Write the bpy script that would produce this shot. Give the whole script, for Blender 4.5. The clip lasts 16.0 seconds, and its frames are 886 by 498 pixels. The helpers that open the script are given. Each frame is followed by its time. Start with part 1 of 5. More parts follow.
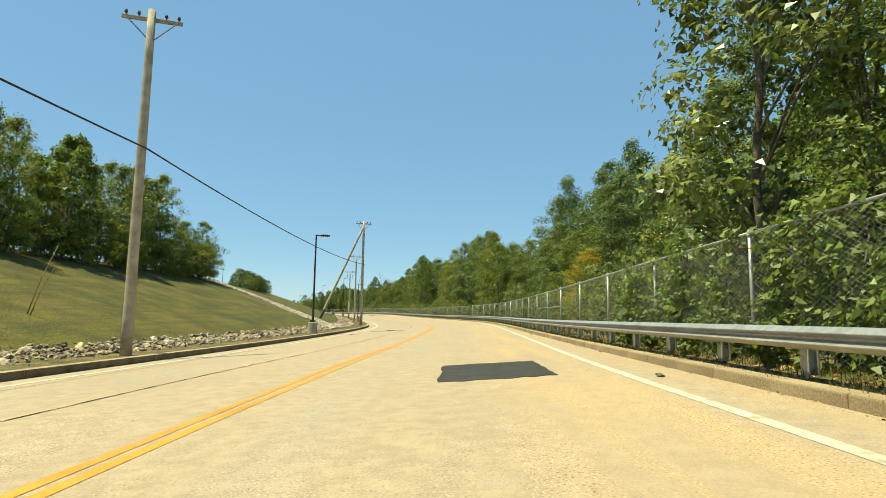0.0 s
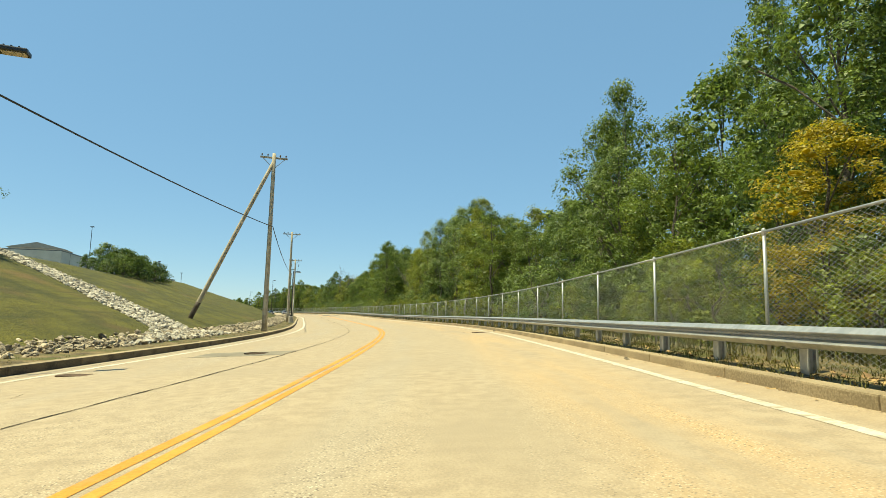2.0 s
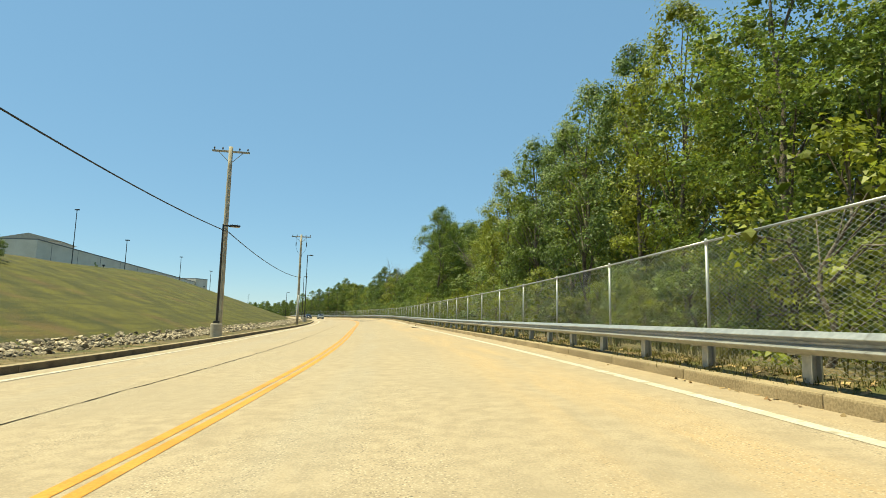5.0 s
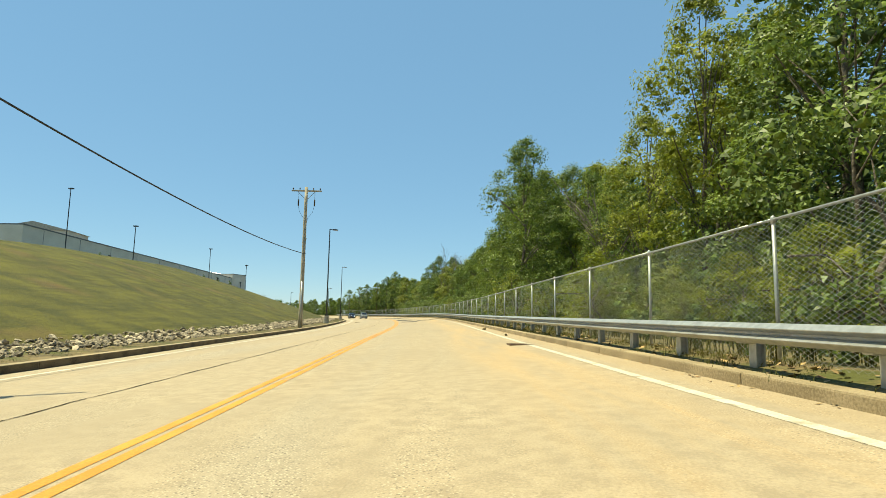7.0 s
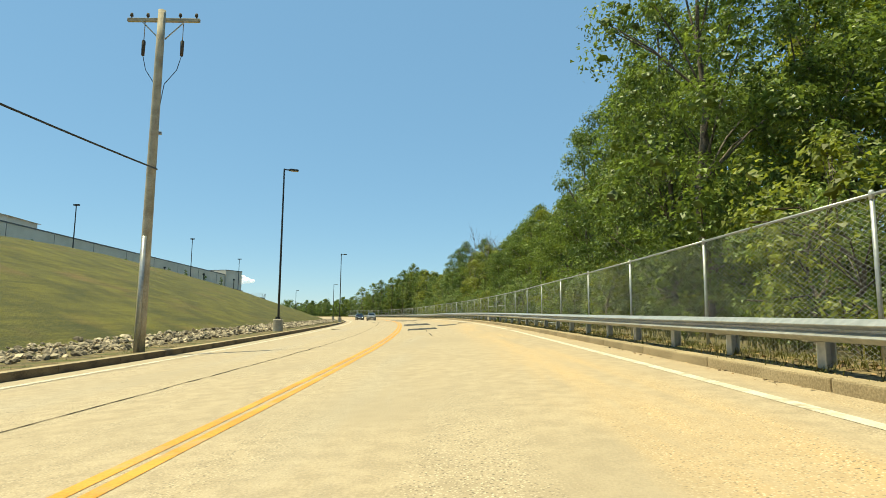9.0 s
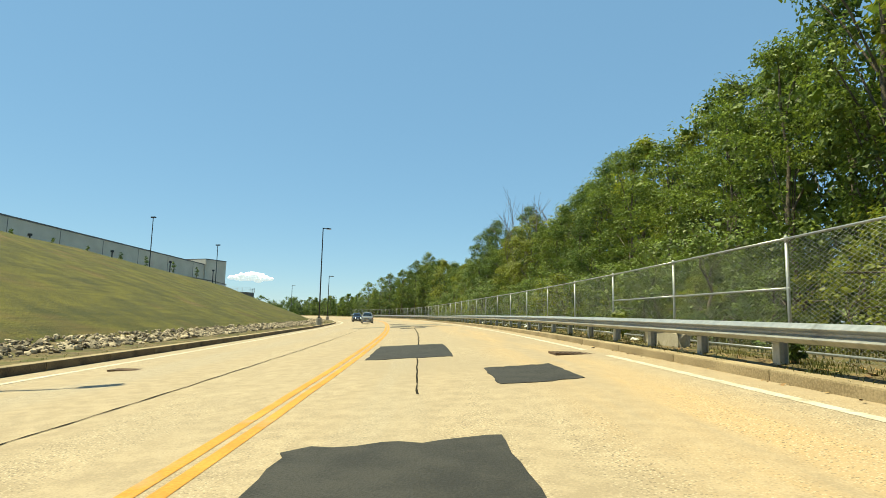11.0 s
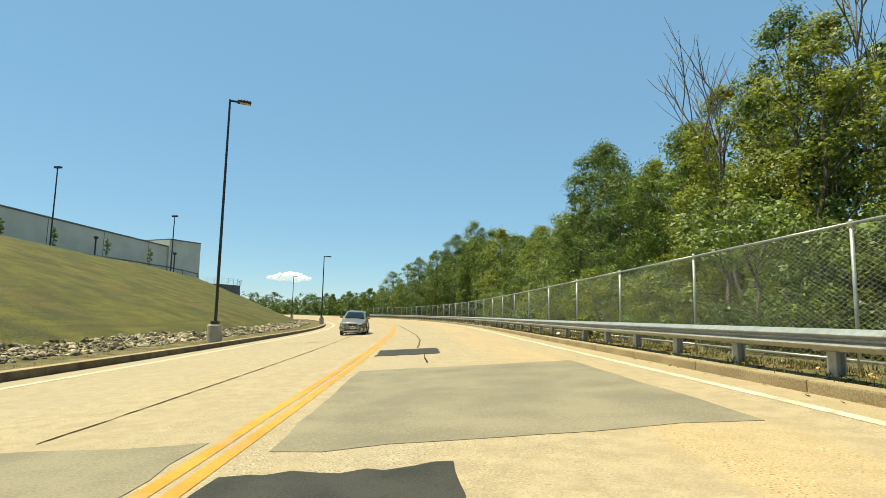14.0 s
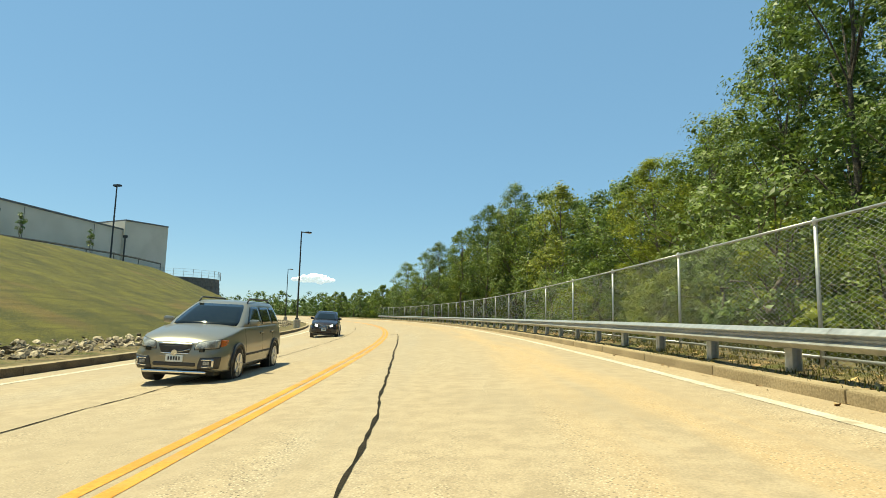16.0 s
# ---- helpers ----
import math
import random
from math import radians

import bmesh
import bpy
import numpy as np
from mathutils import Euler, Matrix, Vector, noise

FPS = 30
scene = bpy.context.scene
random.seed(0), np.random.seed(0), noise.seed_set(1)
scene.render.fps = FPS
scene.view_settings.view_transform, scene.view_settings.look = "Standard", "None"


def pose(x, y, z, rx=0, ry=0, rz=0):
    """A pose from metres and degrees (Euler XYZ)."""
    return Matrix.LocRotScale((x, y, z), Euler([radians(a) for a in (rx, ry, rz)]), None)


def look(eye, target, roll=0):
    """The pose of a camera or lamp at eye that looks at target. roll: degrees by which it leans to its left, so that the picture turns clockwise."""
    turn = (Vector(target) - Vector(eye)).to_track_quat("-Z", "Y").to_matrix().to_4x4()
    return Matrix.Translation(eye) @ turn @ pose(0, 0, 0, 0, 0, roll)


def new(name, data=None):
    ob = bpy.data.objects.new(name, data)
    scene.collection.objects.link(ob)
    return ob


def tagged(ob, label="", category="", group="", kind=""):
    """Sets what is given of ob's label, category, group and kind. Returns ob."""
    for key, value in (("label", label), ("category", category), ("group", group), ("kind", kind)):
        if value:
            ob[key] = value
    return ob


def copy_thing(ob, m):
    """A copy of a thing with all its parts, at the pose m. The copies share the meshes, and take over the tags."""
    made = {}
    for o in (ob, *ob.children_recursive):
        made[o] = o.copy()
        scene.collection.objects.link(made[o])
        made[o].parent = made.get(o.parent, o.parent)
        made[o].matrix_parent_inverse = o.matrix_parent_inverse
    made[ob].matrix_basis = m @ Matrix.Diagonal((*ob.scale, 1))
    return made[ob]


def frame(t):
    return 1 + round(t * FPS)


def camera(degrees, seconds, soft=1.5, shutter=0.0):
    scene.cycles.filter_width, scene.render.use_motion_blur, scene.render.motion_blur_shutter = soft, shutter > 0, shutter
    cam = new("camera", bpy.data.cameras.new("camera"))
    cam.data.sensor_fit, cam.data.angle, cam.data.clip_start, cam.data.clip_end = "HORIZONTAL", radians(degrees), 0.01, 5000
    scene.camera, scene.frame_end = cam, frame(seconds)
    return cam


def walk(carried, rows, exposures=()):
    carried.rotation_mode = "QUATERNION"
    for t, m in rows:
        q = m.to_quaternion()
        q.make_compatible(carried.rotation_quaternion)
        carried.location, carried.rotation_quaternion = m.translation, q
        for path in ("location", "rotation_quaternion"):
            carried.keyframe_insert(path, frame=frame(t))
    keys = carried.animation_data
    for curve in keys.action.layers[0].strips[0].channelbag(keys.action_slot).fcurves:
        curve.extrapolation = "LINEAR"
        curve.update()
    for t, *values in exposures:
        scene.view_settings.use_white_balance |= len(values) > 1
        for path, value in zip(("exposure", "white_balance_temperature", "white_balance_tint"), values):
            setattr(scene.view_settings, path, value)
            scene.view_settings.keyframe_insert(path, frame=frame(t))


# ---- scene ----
# camera
cam = camera(76.2, 16.0, soft=0.5)
PATH = [
    (0.0, 0.00, 0.00, 1.20, -0.01, 6.55, -0.85),
    (0.5, 0.04, 6.77, 1.16, -1.34, 6.50, -0.83),
    (1.0, 0.13, 13.48, 1.12, -2.27, 6.39, -0.70),
    (1.5, 0.30, 20.10, 1.08, -2.88, 6.59, -0.70),
    (2.0, 0.48, 26.67, 1.05, -2.93, 6.72, -1.30),
    (2.5, 0.68, 33.30, 1.05, -2.59, 6.84, -1.20),
    (3.0, 0.86, 39.96, 1.06, -1.69, 6.91, -1.28),
    (3.5, 0.92, 46.62, 1.08, -0.47, 7.08, -1.21),
    (4.0, 0.82, 53.28, 1.08, 0.74, 7.10, -1.15),
    (6.5, -3.03, 86.86, 1.03, 8.00, 6.76, -1.05),
    (7.0, -4.29, 93.59, 1.04, 9.25, 6.78, -1.00),
    (7.5, -5.71, 100.30, 1.06, 10.12, 6.77, -1.26),
    (8.0, -7.09, 107.00, 1.09, 10.55, 6.75, -0.57),
    (10.5, -14.11, 140.30, 1.25, 12.91, 6.70, -1.27),
    (11.0, -15.93, 147.03, 1.32, 13.37, 6.72, -1.19),
    (11.5, -17.82, 153.72, 1.37, 13.97, 6.53, -0.95),
    (12.0, -19.73, 160.31, 1.40, 14.57, 6.49, -1.31),
    (12.5, -21.60, 166.64, 1.42, 15.08, 6.59, -1.02),
    (13.0, -23.44, 172.66, 1.43, 15.73, 6.58, -1.34),
    (13.5, -25.28, 178.44, 1.42, 16.30, 6.63, -1.41),
    (14.0, -27.09, 184.04, 1.41, 17.08, 6.60, -1.18),
    (14.5, -28.84, 189.52, 1.38, 17.82, 6.71, -1.16),
    (15.0, -30.57, 194.82, 1.36, 18.74, 6.35, -1.43),
    (15.5, -32.27, 199.98, 1.34, 19.22, 6.45, -1.35),
    (16.0, -34.05, 205.16, 1.32, 19.46, 6.73, -1.31),
]
walk(cam, [(t, pose(x, y, z, 90 + p, r, w)) for t, x, y, z, w, p, r in PATH], exposures=[(0.0, 0.72, 6750, -10), (16.0, 0.72, 6750, -10)])

# world and sun
SUN_AZ, SUN_EL = 260.0, 70.0
world = bpy.data.worlds.new("world")
scene.world = world
world.use_nodes = True
wn = world.node_tree
sky = wn.nodes.new("ShaderNodeTexSky")
sky.sky_type, sky.sun_disc = "NISHITA", False
sky.sun_elevation, sky.sun_rotation = radians(SUN_EL), radians(SUN_AZ)
sky.altitude, sky.air_density, sky.dust_density, sky.ozone_density = 1200, 1.0, 0.0, 3.0
soften, deepen = wn.nodes.new("ShaderNodeGamma"), wn.nodes.new("ShaderNodeHueSaturation")
soften.inputs[1].default_value, deepen.inputs["Saturation"].default_value = 0.72, 1.2
wn.links.new(sky.outputs[0], soften.inputs[0])
wn.links.new(soften.outputs[0], deepen.inputs["Color"])
haze = wn.nodes.new("ShaderNodeMix")
haze.data_type = "RGBA"
haze.inputs[0].default_value, haze.inputs[7].default_value = 0.55, (0.93, 1.60, 2.75, 1)
wn.links.new(deepen.outputs[0], haze.inputs[6])
wn.links.new(haze.outputs[2], wn.nodes["Background"].inputs[0])
wn.nodes["Background"].inputs[1].default_value = 0.166
sun = new("sun", bpy.data.lights.new("sun", "SUN"))
sun.data.energy, sun.data.angle, sun.data.color = 5.0, radians(0.53), (1.0, 0.86, 0.63)
toward = Vector((math.sin(radians(SUN_AZ)) * math.cos(radians(SUN_EL)), math.cos(radians(SUN_AZ)) * math.cos(radians(SUN_EL)), math.sin(radians(SUN_EL))))
sun.matrix_world = look((0, 0, 60), Vector((0, 0, 60)) - toward)


# materials
def mat(name, dark, light, rough=0.8, scale=2.0, fine=30.0, bump=0.3, metal=0.0, depth=0.02, island=0.0, rand=0.0, through_light=0.0, coat=0.0, stain=None, layers=None):
    """Two colours mixed by coarse and fine noise, with bump; island or rand vary the brightness piece by piece."""
    m = bpy.data.materials.new(name)
    m.use_nodes = True
    nt = m.node_tree
    bsdf = nt.nodes["Principled BSDF"]
    co = nt.nodes.new("ShaderNodeTexCoord")
    n1, n2 = nt.nodes.new("ShaderNodeTexNoise"), nt.nodes.new("ShaderNodeTexNoise")
    n1.inputs["Scale"].default_value, n2.inputs["Scale"].default_value = scale, fine
    n1.inputs["Detail"].default_value, n2.inputs["Detail"].default_value = 6, 4
    for n in (n1, n2):
        nt.links.new(co.outputs["Object"], n.inputs["Vector"])
    add = nt.nodes.new("ShaderNodeMath")
    add.operation = "MULTIPLY_ADD"
    nt.links.new(n1.outputs["Fac"], add.inputs[0])
    add.inputs[1].default_value = 1.5
    sub = nt.nodes.new("ShaderNodeMath")
    sub.operation = "MULTIPLY_ADD"
    nt.links.new(n2.outputs["Fac"], sub.inputs[0])
    sub.inputs[1].default_value, sub.inputs[2].default_value = 1.4, -0.95
    nt.links.new(sub.outputs[0], add.inputs[2])
    ramp = nt.nodes.new("ShaderNodeValToRGB")
    ramp.color_ramp.elements[0].position, ramp.color_ramp.elements[1].position = 0.25, 0.75
    ramp.color_ramp.elements[0].color, ramp.color_ramp.elements[1].color = (*dark, 1), (*light, 1)
    nt.links.new(add.outputs[0], ramp.inputs[0])
    colour = ramp.outputs[0]
    if stain:
        tint, s_scale, s_from, s_to = stain
        n3 = nt.nodes.new("ShaderNodeTexNoise")
        n3.inputs["Scale"].default_value, n3.inputs["Detail"].default_value = s_scale, 5
        nt.links.new(co.outputs["Object"], n3.inputs["Vector"])
        mr = nt.nodes.new("ShaderNodeMapRange")
        mr.inputs[1].default_value, mr.inputs[2].default_value = s_from, s_to
        nt.links.new(n3.outputs["Fac"], mr.inputs[0])
        mx = nt.nodes.new("ShaderNodeMix")
        mx.data_type = "RGBA"
        nt.links.new(mr.outputs[0], mx.inputs[0])
        nt.links.new(colour, mx.inputs[6])
        mx.inputs[7].default_value = (*tint, 1)
        colour = mx.outputs[2]
    if layers:
        tint, squash, l_from, l_to = layers
        mp, n4 = nt.nodes.new("ShaderNodeMapping"), nt.nodes.new("ShaderNodeTexNoise")
        mp.inputs["Scale"].default_value = squash
        nt.links.new(co.outputs["Object"], mp.inputs[0])
        nt.links.new(mp.outputs[0], n4.inputs["Vector"])
        n4.inputs["Scale"].default_value, n4.inputs["Detail"].default_value = 1.0, 3
        mr = nt.nodes.new("ShaderNodeMapRange")
        mr.inputs[1].default_value, mr.inputs[2].default_value, mr.inputs[4].default_value = l_from, l_to, 0.7
        nt.links.new(n4.outputs["Fac"], mr.inputs[0])
        mx = nt.nodes.new("ShaderNodeMix")
        mx.data_type = "RGBA"
        nt.links.new(mr.outputs[0], mx.inputs[0])
        nt.links.new(colour, mx.inputs[6])
        mx.inputs[7].default_value = (*tint, 1)
        colour = mx.outputs[2]
    if island or rand:
        src = nt.nodes.new("ShaderNodeNewGeometry").outputs["Random Per Island"] if island else nt.nodes.new("ShaderNodeObjectInfo").outputs["Random"]
        v = nt.nodes.new("ShaderNodeMapRange")
        k = island or rand
        v.inputs[3].default_value, v.inputs[4].default_value = 1 - k, 1 + k
        nt.links.new(src, v.inputs[0])
        hs = nt.nodes.new("ShaderNodeHueSaturation")
        nt.links.new(v.outputs[0], hs.inputs["Value"])
        nt.links.new(colour, hs.inputs["Color"])
        colour = hs.outputs[0]
    nt.links.new(colour, bsdf.inputs["Base Color"])
    bsdf.inputs["Roughness"].default_value, bsdf.inputs["Metallic"].default_value = rough, metal
    bsdf.inputs["Coat Weight"].default_value = coat
    if bump:
        bp = nt.nodes.new("ShaderNodeBump")
        bp.inputs["Strength"].default_value, bp.inputs["Distance"].default_value = bump, depth
        nt.links.new(n2.outputs["Fac"], bp.inputs["Height"])
        nt.links.new(bp.outputs[0], bsdf.inputs["Normal"])
    if through_light:
        tr = nt.nodes.new("ShaderNodeBsdfTranslucent")
        nt.links.new(colour, tr.inputs[0])
        ms = nt.nodes.new("ShaderNodeMixShader")
        ms.inputs[0].default_value = through_light
        nt.links.new(bsdf.outputs[0], ms.inputs[1])
        nt.links.new(tr.outputs[0], ms.inputs[2])
        nt.links.new(ms.outputs[0], nt.nodes["Material Output"].inputs[0])
    return m


M_ROAD = mat("weathered_asphalt", (0.286, 0.223, 0.144), (0.378, 0.297, 0.193), 0.9, 5.0, 48, 0.8, depth=0.008, stain=((0.30, 0.238, 0.158), 0.25, 0.5, 0.75))


def road_wear(m):
    """Adds rusty sand washed along the outer lane and dull wheel tracks, placed by the distance from the yellow line."""
    nt = m.node_tree
    bsdf = nt.nodes["Principled BSDF"]
    colour = bsdf.inputs["Base Color"].links[0].from_socket
    uv = nt.nodes.new("ShaderNodeUVMap")
    sep = nt.nodes.new("ShaderNodeSeparateXYZ")
    nt.links.new(uv.outputs[0], sep.inputs[0])
    stretch = nt.nodes.new("ShaderNodeMapping")
    stretch.inputs["Scale"].default_value = (0.9, 0.12, 1.0)
    nt.links.new(uv.outputs[0], stretch.inputs[0])
    n = nt.nodes.new("ShaderNodeTexNoise")
    n.inputs["Scale"].default_value, n.inputs["Detail"].default_value, n.inputs["Roughness"].default_value = 1.0, 8, 0.65
    nt.links.new(stretch.outputs[0], n.inputs["Vector"])

    def band(a, b, c, d):
        up, down, mul = nt.nodes.new("ShaderNodeMapRange"), nt.nodes.new("ShaderNodeMapRange"), nt.nodes.new("ShaderNodeMath")
        for r, lo, hi in ((up, a, b), (down, d, c)):
            r.interpolation_type = "SMOOTHSTEP"
            r.inputs[1].default_value, r.inputs[2].default_value = lo, hi
            nt.links.new(sep.outputs[0], r.inputs[0])
        mul.operation = "MULTIPLY"
        nt.links.new(up.outputs[0], mul.inputs[0])
        nt.links.new(down.outputs[0], mul.inputs[1])
        return mul.outputs[0]

    def lay(mask, tint, lo, hi, most):
        nonlocal colour
        r, mul, mx = nt.nodes.new("ShaderNodeMapRange"), nt.nodes.new("ShaderNodeMath"), nt.nodes.new("ShaderNodeMix")
        r.inputs[1].default_value, r.inputs[2].default_value, r.inputs[4].default_value = lo, hi, most
        nt.links.new(n.outputs["Fac"], r.inputs[0])
        mul.operation = "MULTIPLY"
        nt.links.new(mask, mul.inputs[0])
        nt.links.new(r.outputs[0], mul.inputs[1])
        mx.data_type = "RGBA"
        nt.links.new(mul.outputs[0], mx.inputs[0])
        nt.links.new(colour, mx.inputs[6])
        mx.inputs[7].default_value = (*tint, 1)
        colour = mx.outputs[2]

    lay(band(3.2, 4.6, 5.6, 6.8), (0.43, 0.29, 0.14), 0.40, 0.62, 0.8)
    lay(band(6.9, 7.3, 7.9, 8.0), (0.36, 0.26, 0.14), 0.3, 0.6, 0.7)
    lay(band(0.7, 1.2, 1.6, 2.1), (0.30, 0.26, 0.20), 0.35, 0.7, 0.5)
    lay(band(-4.6, -4.0, -3.4, -2.8), (0.30, 0.26, 0.20), 0.35, 0.7, 0.5)
    co = nt.nodes.new("ShaderNodeTexCoord")
    for size, tint, reach in ((46.0, (0.52, 0.44, 0.31), 0.36), (34.0, (0.12, 0.095, 0.066), 0.30), (13.0, (0.11, 0.088, 0.06), 0.13)):  # bare pale stones and dark pits
        vo, r = nt.nodes.new("ShaderNodeTexVoronoi"), nt.nodes.new("ShaderNodeMapRange")
        vo.inputs["Scale"].default_value = size
        nt.links.new(co.outputs["Object"], vo.inputs["Vector"])
        r.inputs[1].default_value, r.inputs[2].default_value = reach, reach * 0.7
        nt.links.new(vo.outputs["Distance"], r.inputs[0])
        lay(r.outputs[0], tint, 0.42, 0.62, 0.9)
    nt.links.new(colour, bsdf.inputs["Base Color"])


road_wear(M_ROAD)
M_PATCH = mat("fresh_asphalt_patch", (0.017, 0.016, 0.0135), (0.038, 0.035, 0.029), 0.85, 3, 60, 0.7, depth=0.01)
M_OLDPATCH = mat("old_asphalt_patch", (0.165, 0.142, 0.10), (0.245, 0.208, 0.146), 0.9, 1.2, 50, 0.5, depth=0.008)
M_TAR = mat("crack_tar", (0.012, 0.010, 0.007), (0.034, 0.028, 0.019), 0.95, 3, 30, 0.3)
M_TAR.node_tree.nodes["Principled BSDF"].inputs["Specular IOR Level"].default_value = 0.1
M_YELLOW = mat("yellow_road_paint", (0.47, 0.195, 0.012), (0.60, 0.27, 0.03), 0.7, 1.5, 40, 0.3, depth=0.004, stain=((0.34, 0.25, 0.14), 2.2, 0.58, 0.78))
M_WHITE = mat("white_road_paint", (0.44, 0.385, 0.28), (0.60, 0.54, 0.42), 0.75, 2.5, 40, 0.3, depth=0.004, stain=((0.34, 0.28, 0.19), 6.0, 0.52, 0.68))
M_KERB = mat("kerb_concrete", (0.22, 0.165, 0.088), (0.37, 0.285, 0.165), 0.9, 1.2, 40, 0.2, rand=0.12)
# Shade on the sides of the left kerb, put into a darker concrete colour.
M_KERB_L = mat("shade_dark_kerb_side", (0.05, 0.04, 0.026), (0.16, 0.125, 0.075), 0.9, 1.6, 30, 0.6, rand=0.2)
M_GRASS = mat("mown_grass", (0.042, 0.043, 0.003), (0.116, 0.102, 0.008), 0.95, 0.5, 11, 1.0, depth=0.09, stain=((0.135, 0.08, 0.026), 0.22, 0.56, 0.78), layers=((0.034, 0.037, 0.003), (0.22, 0.22, 8.0), 0.48, 0.72))
M_BLADE = mat("grass_blade", (0.05, 0.058, 0.007), (0.145, 0.125, 0.025), 0.8, 0.6, 5, 0, island=0.35, through_light=0.3)
M_SOIL = mat("dry_leaf_soil", (0.065, 0.047, 0.019), (0.20, 0.145, 0.062), 0.95, 1.5, 14, 0.8, depth=0.05, stain=((0.075, 0.076, 0.013), 1.3, 0.46, 0.64))
M_ROCK = mat("quarry_rock", (0.10, 0.078, 0.05), (0.44, 0.36, 0.245), 0.9, 1.4, 12, 0.6, island=0.45)
M_ROCKW = mat("pale_gully_stone", (0.27, 0.235, 0.175), (0.50, 0.45, 0.36), 0.9, 2.0, 14, 0.5, island=0.35)
M_ROCKP = mat("quarry_rock_piece", (0.10, 0.078, 0.05), (0.44, 0.36, 0.245), 0.9, 1.4, 12, 0.6, rand=0.45)
M_GALV = mat("galvanised_steel", (0.33, 0.335, 0.32), (0.46, 0.46, 0.435), 0.42, 1.2, 12, 0.1, metal=0.5, depth=0.003, stain=((0.29, 0.30, 0.30), 0.7, 0.55, 0.75))
M_WIRE = mat("fence_wire", (0.36, 0.375, 0.37), (0.50, 0.51, 0.50), 0.5, 2, 20, 0, metal=0.3)
M_POLE = mat("grey_weathered_wood", (0.31, 0.26, 0.18), (0.50, 0.43, 0.31), 0.9, 3, 40, 0.5)
M_POLEDARK = mat("creosote_wood", (0.045, 0.035, 0.025), (0.11, 0.085, 0.06), 0.9, 3, 40, 0.5)
M_BRONZE = mat("dark_bronze_paint", (0.015, 0.015, 0.014), (0.03, 0.03, 0.028), 0.45, 3, 30, 0.05)
M_CONC = mat("concrete", (0.33, 0.29, 0.22), (0.47, 0.42, 0.33), 0.9, 2, 35, 0.4)
M_CABLE = mat("cable_rubber", (0.012, 0.012, 0.012), (0.02, 0.02, 0.02), 0.6, 5, 30, 0)
M_BARK = mat("bark", (0.06, 0.048, 0.035), (0.17, 0.14, 0.105), 0.95, 3, 22, 0.9, depth=0.04)
M_DEAD = mat("dead_wood", (0.12, 0.10, 0.08), (0.24, 0.21, 0.17), 0.9, 3, 22, 0.5)
M_LEAF = mat("leaf_green", (0.094, 0.140, 0.023), (0.205, 0.262, 0.042), 0.5, 0.3, 3, 0, island=0.5, through_light=0.4)
M_LEAF_Y = mat("leaf_yellow_green", (0.155, 0.185, 0.020), (0.29, 0.31, 0.038), 0.5, 0.3, 3, 0, island=0.45, through_light=0.5)
M_LEAF_B = mat("leaf_glossy_green", (0.11, 0.145, 0.028), (0.29, 0.32, 0.085), 0.32, 0.3, 3, 0, island=0.6, through_light=0.3)
M_LEAF_G = mat("leaf_golden", (0.30, 0.23, 0.014), (0.46, 0.37, 0.026), 0.5, 0.3, 3, 0, island=0.4, through_light=0.5)
M_LEAF_D = mat("leaf_dark_green", (0.068, 0.110, 0.022), (0.150, 0.205, 0.038), 0.5, 0.3, 3, 0, island=0.5, through_light=0.38)
M_WALL = mat("pale_wall_panel", (0.56, 0.51, 0.42), (0.66, 0.605, 0.51), 0.8, 0.4, 12, 0.1)
M_COPING = mat("dark_coping", (0.10, 0.10, 0.10), (0.15, 0.15, 0.15), 0.6, 2, 20, 0)
M_BLOCK = mat("dark_retaining_block", (0.10, 0.095, 0.085), (0.19, 0.18, 0.16), 0.9, 2, 15, 0.5)
M_CLOUD = mat("cloud_white", (0.85, 0.85, 0.85), (0.95, 0.95, 0.95), 1.0, 0.01, 0.05, 0)
# Glow added to the cloud, no source itself, to whiten its shaded underside.
M_CLOUD.node_tree.nodes["Principled BSDF"].inputs["Emission Color"].default_value = (1.0, 0.98, 0.95, 1)
M_CLOUD.node_tree.nodes["Principled BSDF"].inputs["Emission Strength"].default_value = 0.35
M_LITTER = mat("dry_fallen_leaves", (0.16, 0.09, 0.035), (0.42, 0.29, 0.12), 0.8, 1.2, 6, 0, island=0.5)
M_PAPER = mat("dirty_white_paper", (0.55, 0.53, 0.48), (0.75, 0.73, 0.68), 0.8, 6, 40, 0.3)
M_RUST = mat("rusty_iron", (0.055, 0.032, 0.017), (0.13, 0.075, 0.038), 0.85, 6, 40, 0.4)

# ---- road line: the double yellow line, with headings from south to north ----
LINE = [(-3.4, -60.0, 0.1), (-3.2, -20.0, 0.05), (-2.92, 0.02, 0.0), (-2.71, 10.04, -0.06), (-2.17, 20.06, -0.12), (-1.72, 30.06, -0.14), (-1.38, 40.03, -0.14), (-1.30, 49.96, -0.13), (-1.72, 59.74, -0.13),
        (-2.85, 69.66, -0.15), (-4.34, 79.55, -0.16), (-6.1, 89.25, -0.16), (-8.0, 98.99, -0.14), (-9.98, 108.81, -0.11), (-11.9, 118.61, -0.06), (-13.78, 128.43, -0.02), (-15.8, 138.19, 0.04), (-18.05, 147.84, 0.13),
        (-20.64, 157.47, 0.19), (-23.43, 167.06, 0.22), (-26.46, 176.56, 0.22), (-29.7, 186.02, 0.2), (-33.0, 195.45, 0.15), (-36.25, 204.4, 0.12)]
heading, px_, py_ = 18.6, -36.25, 204.4
